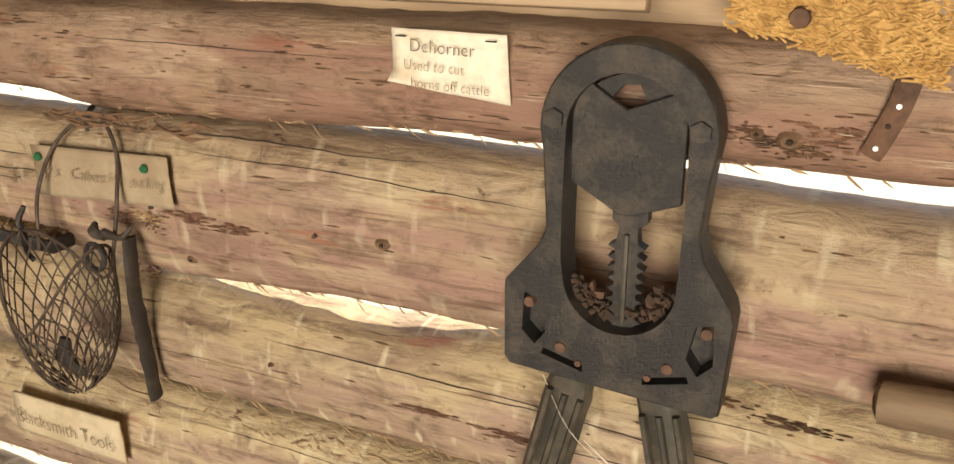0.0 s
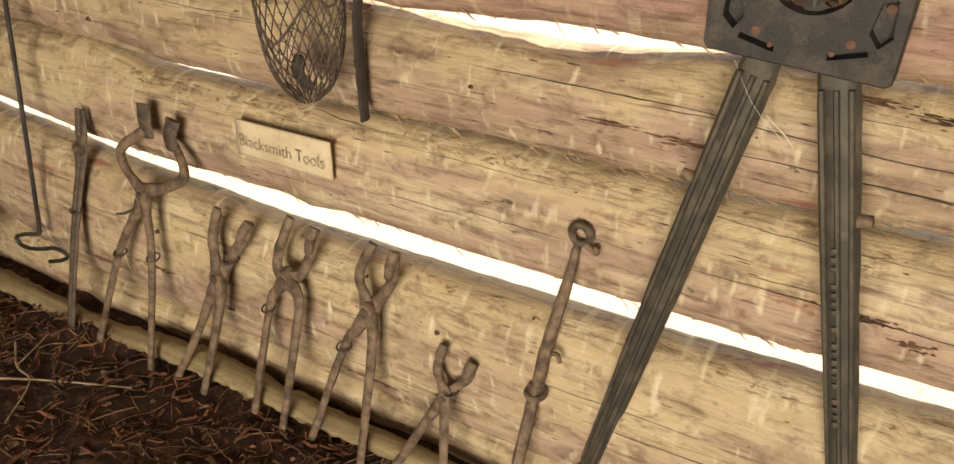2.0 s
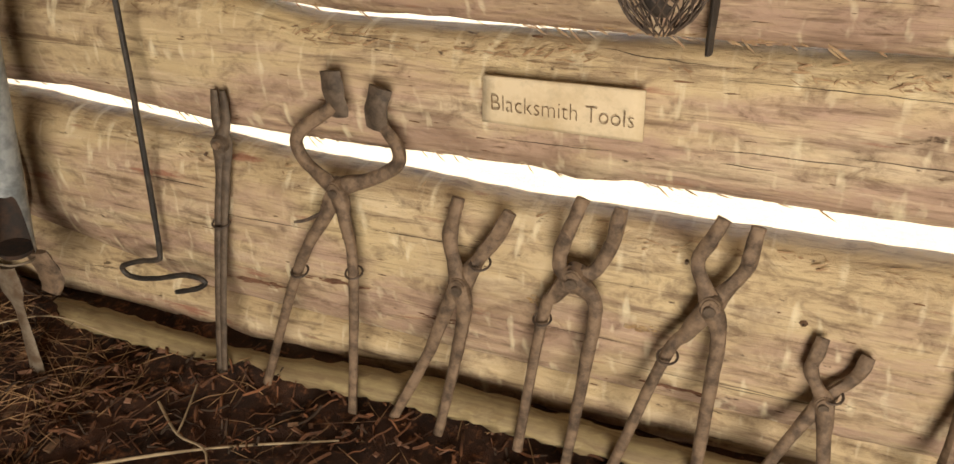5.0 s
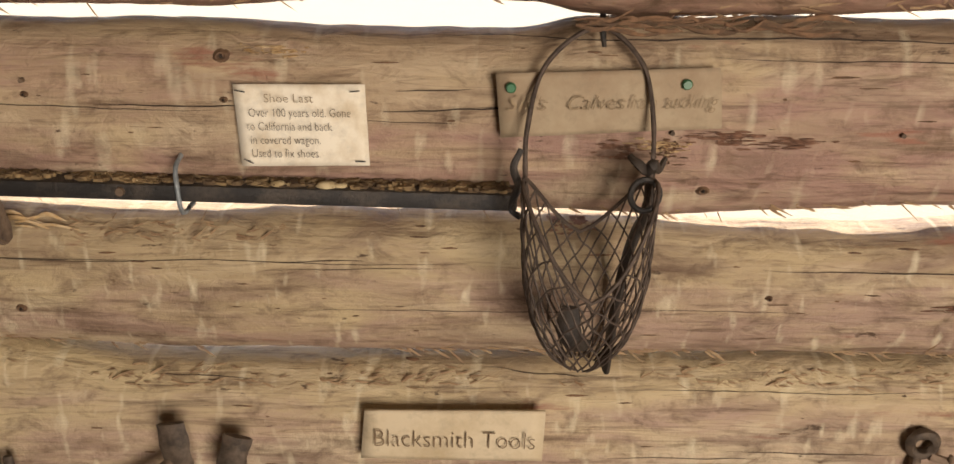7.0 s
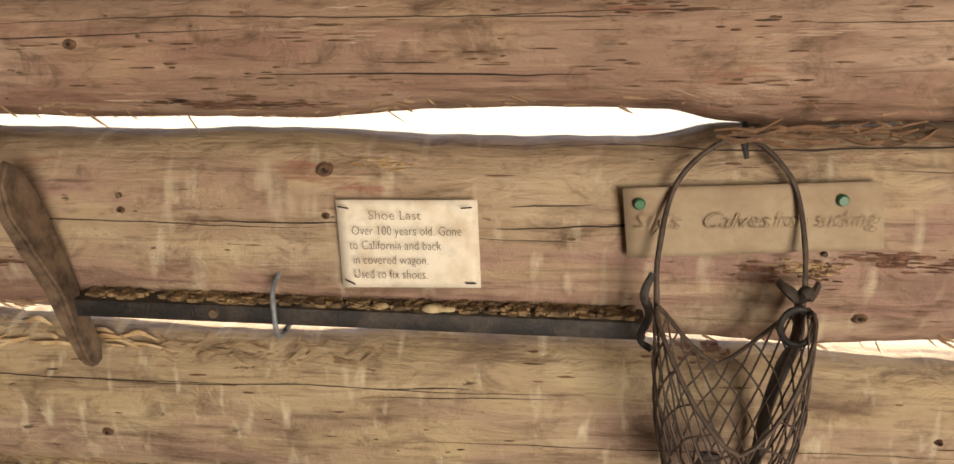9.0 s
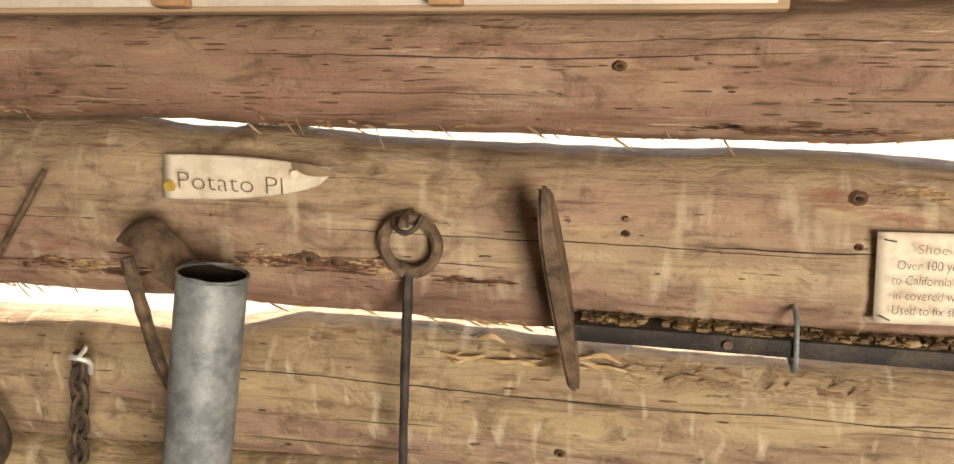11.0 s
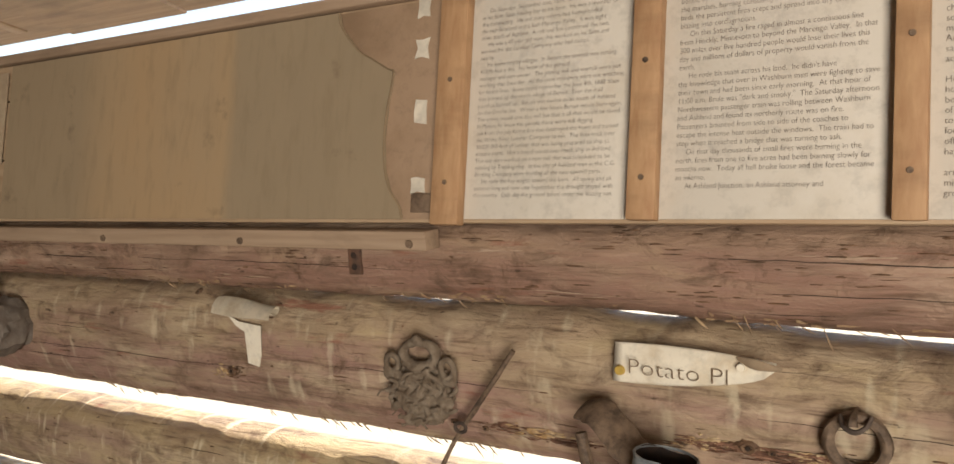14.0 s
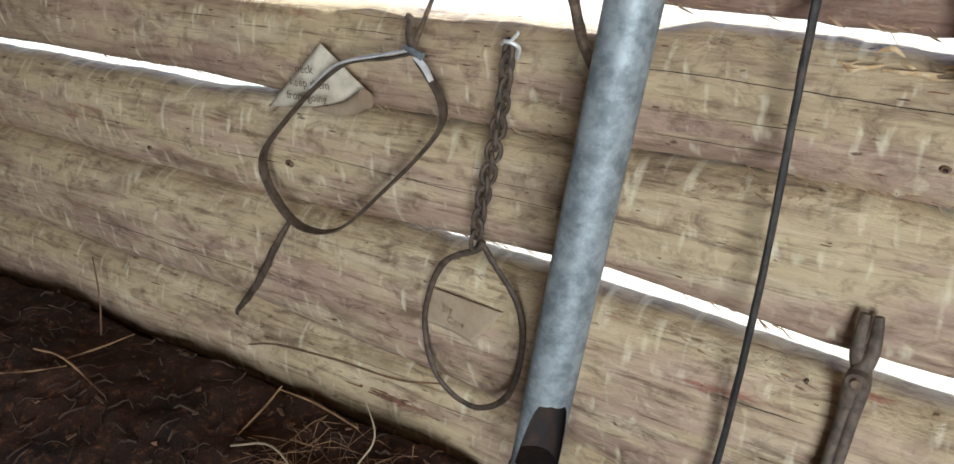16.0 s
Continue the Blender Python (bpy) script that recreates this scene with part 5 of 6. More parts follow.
can = thing("tin_pail", (1.522, -0.06, 0.36), "mottled green-grey tapered tin pail hooked on the logs", "pail")
bm = bmesh.new()
outer_wall = [(0.0, 0.36), (0.050, 0.36), (0.052, 0.37), (0.064, 0.49), (0.0655, 0.495), (0.065, 0.502), (0.0765, 0.608), (0.079, 0.612), (0.079, 0.617), (0.0762, 0.617), (0.0755, 0.600)]
inner_wall = [(0.0750, 0.612), (0.052, 0.385), (0.0, 0.383)]
# lining near black: shade inside the pail, put into its colour
for rings_, material_, name_, text_ in ((outer_wall, TIN, "body", ""), (inner_wall, DARKIN, "lining", "inside of the pail, painted dark as in shade")):
    bm = bmesh.new()
    rows = []
    for r, z in rings_:
        rows.append([bm.verts.new((1.522 + max(r, 0.0005) * math.cos(2 * math.pi * k / 48), -0.062 + max(r, 0.0005) * math.sin(2 * math.pi * k / 48), z)) for k in range(48)])
    for j in range(len(rows) - 1):
        for k in range(48):
            bm.faces.new((rows[j][k], rows[j][(k + 1) % 48], rows[j + 1][(k + 1) % 48], rows[j + 1][k]))
    bmesh.ops.recalc_face_normals(bm, faces=bm.faces)
    part(name_, bm, material_, can, text_)
bar("wire_hook", [(1.535, -0.142, 0.60, 0.004), (1.528, -0.138, 0.632, 0.0045), (1.545, -0.13, 0.650, 0.0045), (1.56, -0.12, 0.635, 0.0045)], GALV, can)
bar("wire_clip", [(1.548, -0.136, 0.58, 0.006), (1.542, -0.142, 0.608, 0.005), (1.552, -0.138, 0.63, 0.004)], GALV, can)

bar("hanger", [(1.56, 0.05, 0.605, 0.003), (1.56, 0.02, 0.606, 0.003), (1.558, 0.0, 0.604, 0.003), (1.556, -0.006, 0.590, 0.003)], WIRE, can)

bm = bmesh.new()
sweep(bm, [(-1.705, 0.035, 0.900, 0.050), (-1.705, 0.0, 0.900, 0.062), (-1.704, -0.045, 0.898, 0.063), (-1.703, -0.060, 0.898, 0.052), (-1.703, -0.064, 0.898, 0.02)], seg=22, n=5, rough=0.25, side=(0, 0, 1), flat=0.82)
single("wood_block", (-1.705, 0.0, 0.85), bm, BLOCK, "round grey weathered wooden block fixed to the log", "block")
part_roll = card("rolled_paper", [(-1.80, -0.012, 0.985), (-1.70, -0.014, 0.982), (-1.70, -0.03, 0.955), (-1.80, -0.028, 0.958)], "small rolled scrap of pale paper under the top log", NOTE, bulge=0.012)

fib = thing("fibre_board_scrap", (1.32, -0.02, 1.085), "orange shredded straw-board scrap nailed above an iron strap", "board scrap")
bm = bmesh.new()
prism(bm, [(1.245, 1.16), (1.250, 1.118), (1.268, 1.104), (1.305, 1.102), (1.345, 1.088), (1.392, 1.076), (1.402, 1.10), (1.392, 1.118), (1.37, 1.135), (1.33, 1.165)], -0.018, -0.030)
part("core", bm, FIBRE, fib)
bm = bmesh.new()
for k in range(900):
    u = random.random()
    x = 1.248 + 0.148 * u
    zlo, zhi = 1.112 - 0.036 * u, 1.165 - 0.055 * max(0, u - 0.5)
    z = random.uniform(zlo - 0.003, zhi)
    a, ln = random.uniform(-0.9, 0.6), random.uniform(0.004, 0.013)
    d = Vector((math.cos(a), random.uniform(-0.25, 0.15), math.sin(a))) * ln
    c = Vector((x, -0.031 - random.random() * 0.004, z))
    n_ = Vector((-d.z, 0, d.x)).normalized() * random.uniform(0.0005, 0.0013)
    vs = [bm.verts.new(p) for p in (c - d / 2 - n_, c + d / 2 - n_, c + d / 2 + n_, c - d / 2 + n_, c + Vector((0, -0.0015, 0)))]
    for i in range(4):
        bm.faces.new((vs[i], vs[(i + 1) % 4], vs[4]))
bmesh.ops.recalc_face_normals(bm, faces=bm.faces)
tagged(part("shredded_fibre", bm, FIBRE, fib, smooth=False), kind="stuff")
part("nail_head", disc(bmesh.new(), (1.298, -0.036, 1.118), 0.008, 0.008), RUST, fib)
bm = bmesh.new()
sp = [(1.377, -0.020, 1.085, 0.0085), (1.372, -0.022, 1.060, 0.0085), (1.362, -0.020, 1.030, 0.0085), (1.357, -0.018, 1.018, 0.008)]
sweep(bm, sp, seg=8, n=5, flat=0.25)
strap2 = single("iron_strap", (1.357, -0.02, 1.018), bm, RUST, "short brown iron strap with nail holes on the log", "strap")
for x, z, m_ in ((1.371, 1.058, BRIGHT), (1.366, 1.043, DARKIN), (1.360, 1.026, BRIGHT)):
    part("nail", disc(bmesh.new(), (x, -0.0235, z), 0.0022, 0.002), m_, strap2)

# ---- poster panel leaning back on the top log ----
LEANBACK = Matrix.Translation((0, -0.040, 1.097)) @ Matrix.Rotation(radians(-12.5), 4, "X")


def lean(bm):
    bmesh.ops.transform(bm, matrix=LEANBACK, verts=bm.verts)
    return bm


panel = thing("poster_panel", (-0.6, 0.02, 1.098), "leaning display panel with printed story pages behind battens", "display panel")
for z0, z1 in ((0.0, 0.105), (0.108, 0.21), (0.213, 0.289)):
    bm = bmesh.new()
    box(bm, (-2.6, 0.012, z0), (0.07, 0.030, z1), 0.002)
    part("backing_board", lean(bm), BOARD, panel)
    bm = bmesh.new()
    box(bm, (0.074, 0.008, max(z0, 0.022)), (1.185, 0.026, z1), 0.002)
    part("backing_board", lean(bm), BOARD, panel)
STORY_A = ("            A Bedtime Story\n\n     On Saturday, September one, 1894, he was out\nin his farm fields hauling hay to his barn.  He was a member of\nthe community.  He and many others had homesteaded\nthe rich farmland in the lush Marengo Valley.  It was eight\n"
           "miles south of Ashland.  A railroad line connected the two.\n     He was a 47 year old man.  He worked on his farm and\nworked for the Lumber Company who had camps\nnearby.\n     He knew nearby villages.  In Benoit the sawmill was cutting\n40,000 feet a day.  He knew of the general\n"
           "manager and part owner.  The planing mill and sawmill were not\nworking that Saturday.  All the crew members were out watching\nfor forest fires.  Some could remember the June 4th, 1888 blaze\nthat burned up the entire village of Benoit.  Even the mail\npouches burned up.  Benoit was twelve miles south of Ashland\n"
           "on the Omaha line.  Within a few hours Benoit would burn again.\nThe crews would save the mill but that is all that would be saved.\nIn Mason, he knew the people there were still digging\nout from the July forest fire that destroyed the town and turned\nthe White River Lumber Company to ash.  The fires took over\n"
           "30,000,000 feet of lumber that was being prepared to ship to\neastern ports.  Not a board would ever reach ship in Ashland.\nThis day men worked on a new mill that was scheduled to be\nrunning by Thanksgiving.  In the city of Ashland men at the C.G.\nBretting Company were building all the new sawmill parts.\n"
           "     He rode the hay wagon toward the barn.  All spring and all\nsummer long and now into September the drought stayed with\nthe country.  Each day the ground baked under the blazing sun.")
STORY_B = ("in the days after Phillips and Mason burned, as it had all\nyear.  Early that spring fires began burning in the slashings left\nbehind by the logging crews.  Those fires ran into peat beds in\nthe marshes, burning constantly until now, and from those peat\nbeds the persistent fires crept and spread into dry timbers,\n"
           "blazing into conflagrations.\n     On this Saturday a fire raged in almost a continuous line\nfrom Hinckly, Minnesota to beyond the Marengo Valley.  In that\n300 miles over five hundred people would lose their lives this\nday and millions of dollars of property would vanish from the\nearth.\n"
           "     He rode his team across his land.  he didn't have\nthe knowledge that over in Washburn men were fighting to save\ntheir town and had been since early morning.  At that hour of\n11:00 a.m. Brule was \"dark and smoky.\"  The Saturday afternoon\nNorthwestern passenger train was rolling between Washburn\n"
           "and Ashland and found its northerly route was on fire.\nPassengers bounced from side to side of the coaches to\nescape the intense heat outside the windows.  The train had to\nstop when it reached a bridge that was turning to ash.\n     On that day thousands of small fires were burning in the\nnorth, fires from one to five acres had been burning slowly for\n"
           "months now.  Today all hell broke loose and the forest became\nan inferno.\n     At Ashland Junction, an Ashland attorney and")
STORY_C = "south a\nchickens,\nsome, two\nman buck\nArmstrong\nsave nothing\nacross the\n     Tawn\nHe unhitched\nhorse would\nbeyond r\nof September\nto a flesh\nfound in\noff and a\nhay untouched\n     As\narrived\nmiles away\ngrowing\n     The"
UPRIGHT = Matrix.Rotation(radians(90), 4, "X")
for x0, x1, text, size, top, mar in ((-0.672, -0.456, STORY_A, 0.0073, 0.2595, 0.020), (-0.440, -0.203, STORY_B, 0.0081, 0.2405, 0.026), (-0.188, 0.06, STORY_C, 0.0085, 0.195, 0.012)):
    bm = bmesh.new()
    box(bm, (x0, 0.007, 0.004), (x1, 0.009, 0.312), 0.0003)
    pg = part("page", lean(bm), PAGE, panel, "white printed story page, lightly stained")
    words(text, size, PRINT, pg, LEANBACK @ Matrix.Translation((x0 + mar, 0.0062, top)) @ UPRIGHT, spacing=1.09 if text is STORY_A else 1.06, bold=-0.012, fit={STORY_A: 0.178, STORY_B: 0.186, STORY_C: 0.046}[text])
# the third page's lines run on past what can be read
lines_rng = random.Random(17)
bm = bmesh.new()
for k in range(-6, 21):
    x = -0.188 + 0.012 + (0.049 if k >= 0 else 0.0)
    z = 0.195 - k * 0.0085 * 1.06
    while x < 0.035:
        w_ = lines_rng.uniform(0.0025, 0.009)
        box(bm, (x, 0.0060, z + 0.0004), (x + w_, 0.0064, z + 0.0022))
        x += w_ + 0.0022
tagged(part("unread_print", lean(bm), INK_FADED, pg, smooth=False), kind="stuff")
for x, w in ((-0.701, 0.038), (-0.459, 0.030), (-0.214, 0.027)):
    bm = bmesh.new()
    box(bm, (x, -0.010, -0.004 if x < -0.6 else 0.002), (x + w, 0.0065, 0.322), 0.0015, wob=0.0006)
    bt = part("batten", lean(bm), BATTEN, panel, "orange-brown pine batten")
    for v in (0.045, 0.165):
        part("screw", lean(disc(bmesh.new(), (x + w / 2, -0.0105, v), 0.0032, 0.002)), RUSTY, bt)
# cracked brown sheet and the torn strip beside it
edge = [(-0.752, 0.004), (-0.757, 0.020), (-0.772, 0.038), (-0.782, 0.065), (-0.786, 0.105), (-0.783, 0.145), (-0.777, 0.185), (-0.786, 0.190), (-0.812, 0.205), (-0.835, 0.218), (-0.866, 0.252), (-0.872, 0.272)]
sheet = [(-1.62, 0.004), *edge, (-1.62, 0.272)]
bm = bmesh.new()
prism(bm, sheet, 0.0085, 0.005)
part("brown_sheet", lean(bm), SHEETBROWN, panel, "large cracked olive-brown varnished sheet")
bm = bmesh.new()
box(bm, (-0.92, 0.0098, 0.004), (-0.703, 0.0116, 0.272), 0.0004)
part("under_sheet", lean(bm), UNDERSHEET, panel, "reddish-brown paper showing beside the torn sheet")
bm = bmesh.new()
box(bm, (-1.95, 0.006, 0.10), (-1.635, 0.009, 0.262), 0.0005)
part("grey_page", lean(bm), PAPER_OLD, panel, "faded grey page beside the sheet")
bm = bmesh.new()
sweep(bm, [(x, 0.0045, z, 0.0012) for x, z in edge], seg=5, n=3)
part("cracked_edge", lean(bm), INK_FADED, panel)
for x, v, w, h in ((-0.748, 0.250, 0.019, 0.026), (-0.747, 0.200, 0.018, 0.025), (-0.745, 0.120, 0.018, 0.030), (-0.742, 0.036, 0.018, 0.018)):
    bm = bmesh.new()
    prism(bm, [(x + w * a_ + random.uniform(-0.002, 0.002), v + h * b_ + random.uniform(-0.002, 0.002)) for a_, b_ in ((0, 0), (0.5, 0.06), (1, 0), (0.95, 0.5), (1, 1), (0.45, 0.95), (0, 1), (0.08, 0.5))], 0.0096, 0.0082)
    part("tape", lean(bm), TAPE, panel, "torn white tape")
bm = bmesh.new()
box(bm, (-0.738, 0.003, 0.012), (-0.702, 0.010, 0.034), 0.0008)
part("metal_clip", lean(bm), RUSTY, panel)
bm = bmesh.new()
box(bm, (-2.6, -0.004, 0.274), (-0.70, 0.012, 0.291), 0.003)
part("top_trim", lean(bm), PINE, panel)

ledge = thing("ledge_strip", (-1.6, -0.03, 1.062), "pale pine strip nailed along the top log", "wood strip")
bm = bmesh.new()
box(bm, (-2.7, -0.045, 1.062), (-0.712, -0.014, 1.086), 0.002, wob=0.001)
part("strip", bm, PINE, ledge)
for x in (-1.78, -1.32, -1.02, -0.735):
    part("nail", disc(bmesh.new(), (x, -0.046, 1.071), 0.0052, 0.003), RUSTY, ledge)

# ---- eave: beam, rafters, open gap to the sky ----
for k in range(11):
    x = -2.75 + k * 0.6
    bm = bmesh.new()
    box(bm, (x, -3.5, 2.05), (x + 0.045, 0.45, 2.13), 0.003, turn=Matrix.Rotation(-SLOPE, 4, "X"))
    single("rafter", (x, -1.5, 2.05), bm, ROOFWOOD, "weathered sloping roof rafter", "rafter", group="roof rafters")

# ---- drying cracks, knots, bark and flecks on the logs ----
from mathutils.bvhtree import BVHTree

GAPDARK = make("crack_dark", plain((0.035, 0.022, 0.014), 0.95, bump=0.2))
TORN = make("torn_orange_fibre", plain((0.46, 0.30, 0.14), 0.9, 0.0, 0.5, 60, 200, 0.4, other=(0.58, 0.45, 0.28)))
KNOT = make("knot_wood", plain((0.17, 0.10, 0.055), 0.8, 0.0, 0.5, 60, 200, 0.6, other=(0.09, 0.05, 0.03)))
FRAY = make("frayed_fibre", plain((0.26, 0.16, 0.09), 0.9, 0.0, 0.5, 60, 200, 0.4, other=(0.40, 0.28, 0.16)))
SCRAPED = make("scraped_pale_wood", plain((0.46, 0.34, 0.25), 0.8, 0.0, 0.3, 40, 150, 0.5, other=(0.36, 0.245, 0.17)))
vs_all, fs_all = [], []
for lg in wall_north.children:
    base = len(vs_all)
    vs_all += [v.co.copy() for v in lg.data.vertices]
    fs_all += [[base + i for i in pl.vertices] for pl in lg.data.polygons]
TREE = BVHTree.FromPolygons(vs_all, fs_all)


def face_y(x, z):
    """The depth of the log face at a place, or None at a gap."""
    hit = TREE.ray_cast(Vector((x, -1.0, z)), Vector((0, 1, 0)), 2.0)
    return None if hit[0] is None or hit[0].y > 0.11 else hit[0].y


def ribbon(bm, x0, z0, length, width, wander, seed, rise=0.0):
    """A thin dark split along the grain, tapering to both ends."""
    n = max(8, int(length / 0.012))
    prev = None
    for i in range(n + 1):
        t = i / n
        x = x0 + length * t
        z = z0 + rise * t + wander * noise.noise(Vector((x * 4, seed, 0))) + 0.0012 * noise.noise(Vector((x * 40, seed, 5)))
        y = face_y(x, z)
        if y is None:
            prev = None
            continue
        w = width * (math.sin(math.pi * min(1, max(0.02, t))) ** 0.6) * (0.65 + 0.7 * abs(noise.noise(Vector((x * 18, seed, 9)))))
        now = (bm.verts.new((x, y - 0.0007, z + w / 2)), bm.verts.new((x, y - 0.0007, z - w / 2)))
        if prev:
            bm.faces.new((prev[0], prev[1], now[1], now[0]))
        prev = now


rng = random.Random(5)
CRACKS = [(0.64, 0.934, 0.45, 0.0016, -0.012), (-0.35, 0.884, 0.50, 0.0014, -0.008), (0.02, 0.880, 0.16, 0.0020, 0.0), (0.31, 0.878, 0.16, 0.0022, 0.006), (0.36, 0.947, 0.62, 0.0022, 0.004), (0.72, 0.700, 0.42, 0.0022, -0.006), (-0.55, 0.708, 0.6, 0.0016, -0.006),
          (-0.12, 0.700, 0.5, 0.0012, 0.0), (0.95, 0.690, 0.5, 0.0022, -0.010), (-1.75, 0.868, 0.7, 0.0012, 0.0), (-0.95, 0.885, 0.35, 0.0012, 0.0), (0.18, 0.645, 0.6, 0.0010, 0.0), (-0.32, 0.300, 0.12, 0.0022, 0.0), (-0.20, 0.262, 0.2, 0.0016, 0.0), (-1.7, 0.26, 0.7, 0.0016, -0.01),
          (1.05, 0.480, 0.45, 0.0018, -0.004), (0.55, 0.545, 0.4, 0.0010, 0.0), (-1.05, 0.500, 0.7, 0.0010, 0.0), (0.95, 0.555, 0.5, 0.0012, 0.0), (1.05, 0.650, 0.42, 0.0022, -0.004), (-0.4, 1.055, 0.5, 0.0016, 0.002), (0.1, 1.022, 0.3, 0.0020, 0.0), (-0.15, 1.068, 0.7, 0.0012, 0.004),
          (0.55, 1.06, 0.35, 0.0014, 0.0), (-1.25, 1.035, 0.5, 0.0012, 0.0), (0.85, 0.24, 0.3, 0.0014, 0.0), (0.95, 0.20, 0.4, 0.0018, 0.0), (0.45, 0.13, 0.3, 0.0012, 0.0)]
for k in range(70):
    CRACKS.append((rng.uniform(-1.9, 1.3), rng.choice((rng.uniform(0.05, 0.36), rng.uniform(0.42, 0.56), rng.uniform(0.61, 0.74), rng.uniform(0.80, 0.94), rng.uniform(1.0, 1.08))), rng.uniform(0.03, 0.22), rng.uniform(0.0007, 0.0016), rng.uniform(-0.003, 0.003)))
for i, (x, z, ln, w, rise) in enumerate(CRACKS[:28]):
    bm = bmesh.new()
    ribbon(bm, x, z, ln, w, 0.006, i * 3.7, rise)
    if bm.faces:
        part("crack", bm, GAPDARK, wall_north, smooth=False)
bm = bmesh.new()
for i, (x, z, ln, w, rise) in enumerate(CRACKS[28:]):
    ribbon(bm, x, z, ln, w, 0.004, i * 5.3 + 200, rise)
tagged(part("fine_cracks", bm, GAPDARK, wall_north, smooth=False), kind="stuff")


def knot(x, z, r, sink=0.35, material=None):
    """A raised knot with a dark torn heart."""
    y = face_y(x, z)
    if y is None:
        return
    bm = bmesh.new()
    rows = []
    for j, (k, h) in enumerate(((1.5, -0.0015), (1.1, 0.0015), (0.8, 0.004), (0.5, 0.003), (0.25, -0.001))):
        rows.append([bm.verts.new((x + r * k * 1.35 * math.cos(a) * (1 + 0.25 * noise.noise(Vector((a * 2, j, x * 9)))), (face_y(x + r * k * 1.35 * math.cos(a), z + r * k * math.sin(a)) or y) - h, z + r * k * math.sin(a) * (1 + 0.25 * noise.noise(Vector((a * 2, j + 5, x * 9)))))) for a in [2 * math.pi * i / 16 for i in range(16)]])
    for j in range(4):
        for i in range(16):
            bm.faces.new((rows[j][i], rows[j][(i + 1) % 16], rows[j + 1][(i + 1) % 16], rows[j + 1][i]))
    bm.faces.new(rows[-1])
    bmesh.ops.recalc_face_normals(bm, faces=bm.faces)
    kn = part("knot", bm, material or KNOT, wall_north)
    hb = bmesh.new()
    disc(hb, (x, y - 0.0035, z), r * 0.42, 0.002, seg=9)
    part("knot_heart", hb, GAPDARK, kn)


for x, z, r in ((0.912, 0.862, 0.0085), (0.150, 0.930, 0.008), (-0.050, 0.891, 0.004), (0.152, 0.889, 0.004), (0.352, 0.478, 0.003), (0.43, 0.460, 0.003), (-1.13, 0.862, 0.010), (-0.735, 0.830, 0.006), (-0.690, 0.826, 0.005), (0.64, 0.795, 0.007), (-0.36, 0.852, 0.011), (-0.335, 0.850, 0.006),
                (1.30, 1.022, 0.010), (1.275, 1.026, 0.006), (0.60, 0.745, 0.011), (-1.08, 0.475, 0.009), (0.73, 0.665, 0.004), (-0.06, 1.048, 0.006), (-1.22, 0.975, 0.006), (0.05, 0.26, 0.006), (-1.45, 0.44, 0.006), (0.70, 0.26, 0.005), (-0.11, 0.64, 0.006), (1.20, 0.735, 0.007)):
    knot(x, z, r * 0.62)


def flake(bm, x, z, w, h, lift):
    """A ragged flake of bark clinging to the log."""
    n = 9
    ring_ = []
    y0 = face_y(x, z)
    if y0 is None:
        return
    for i in range(n):
        a = 2 * math.pi * i / n
        px, pz = x + w * math.cos(a) * rng.uniform(0.6, 1.1), z + h * math.sin(a) * rng.uniform(0.6, 1.1)
        ring_.append(bm.verts.new((px, (face_y(px, pz) or y0) - rng.uniform(0.0, lift), pz)))
    mid = bm.verts.new((x, y0 - lift * 1.2, z))
    for i in range(n):
        bm.faces.new((ring_[i], ring_[(i + 1) % n], mid))


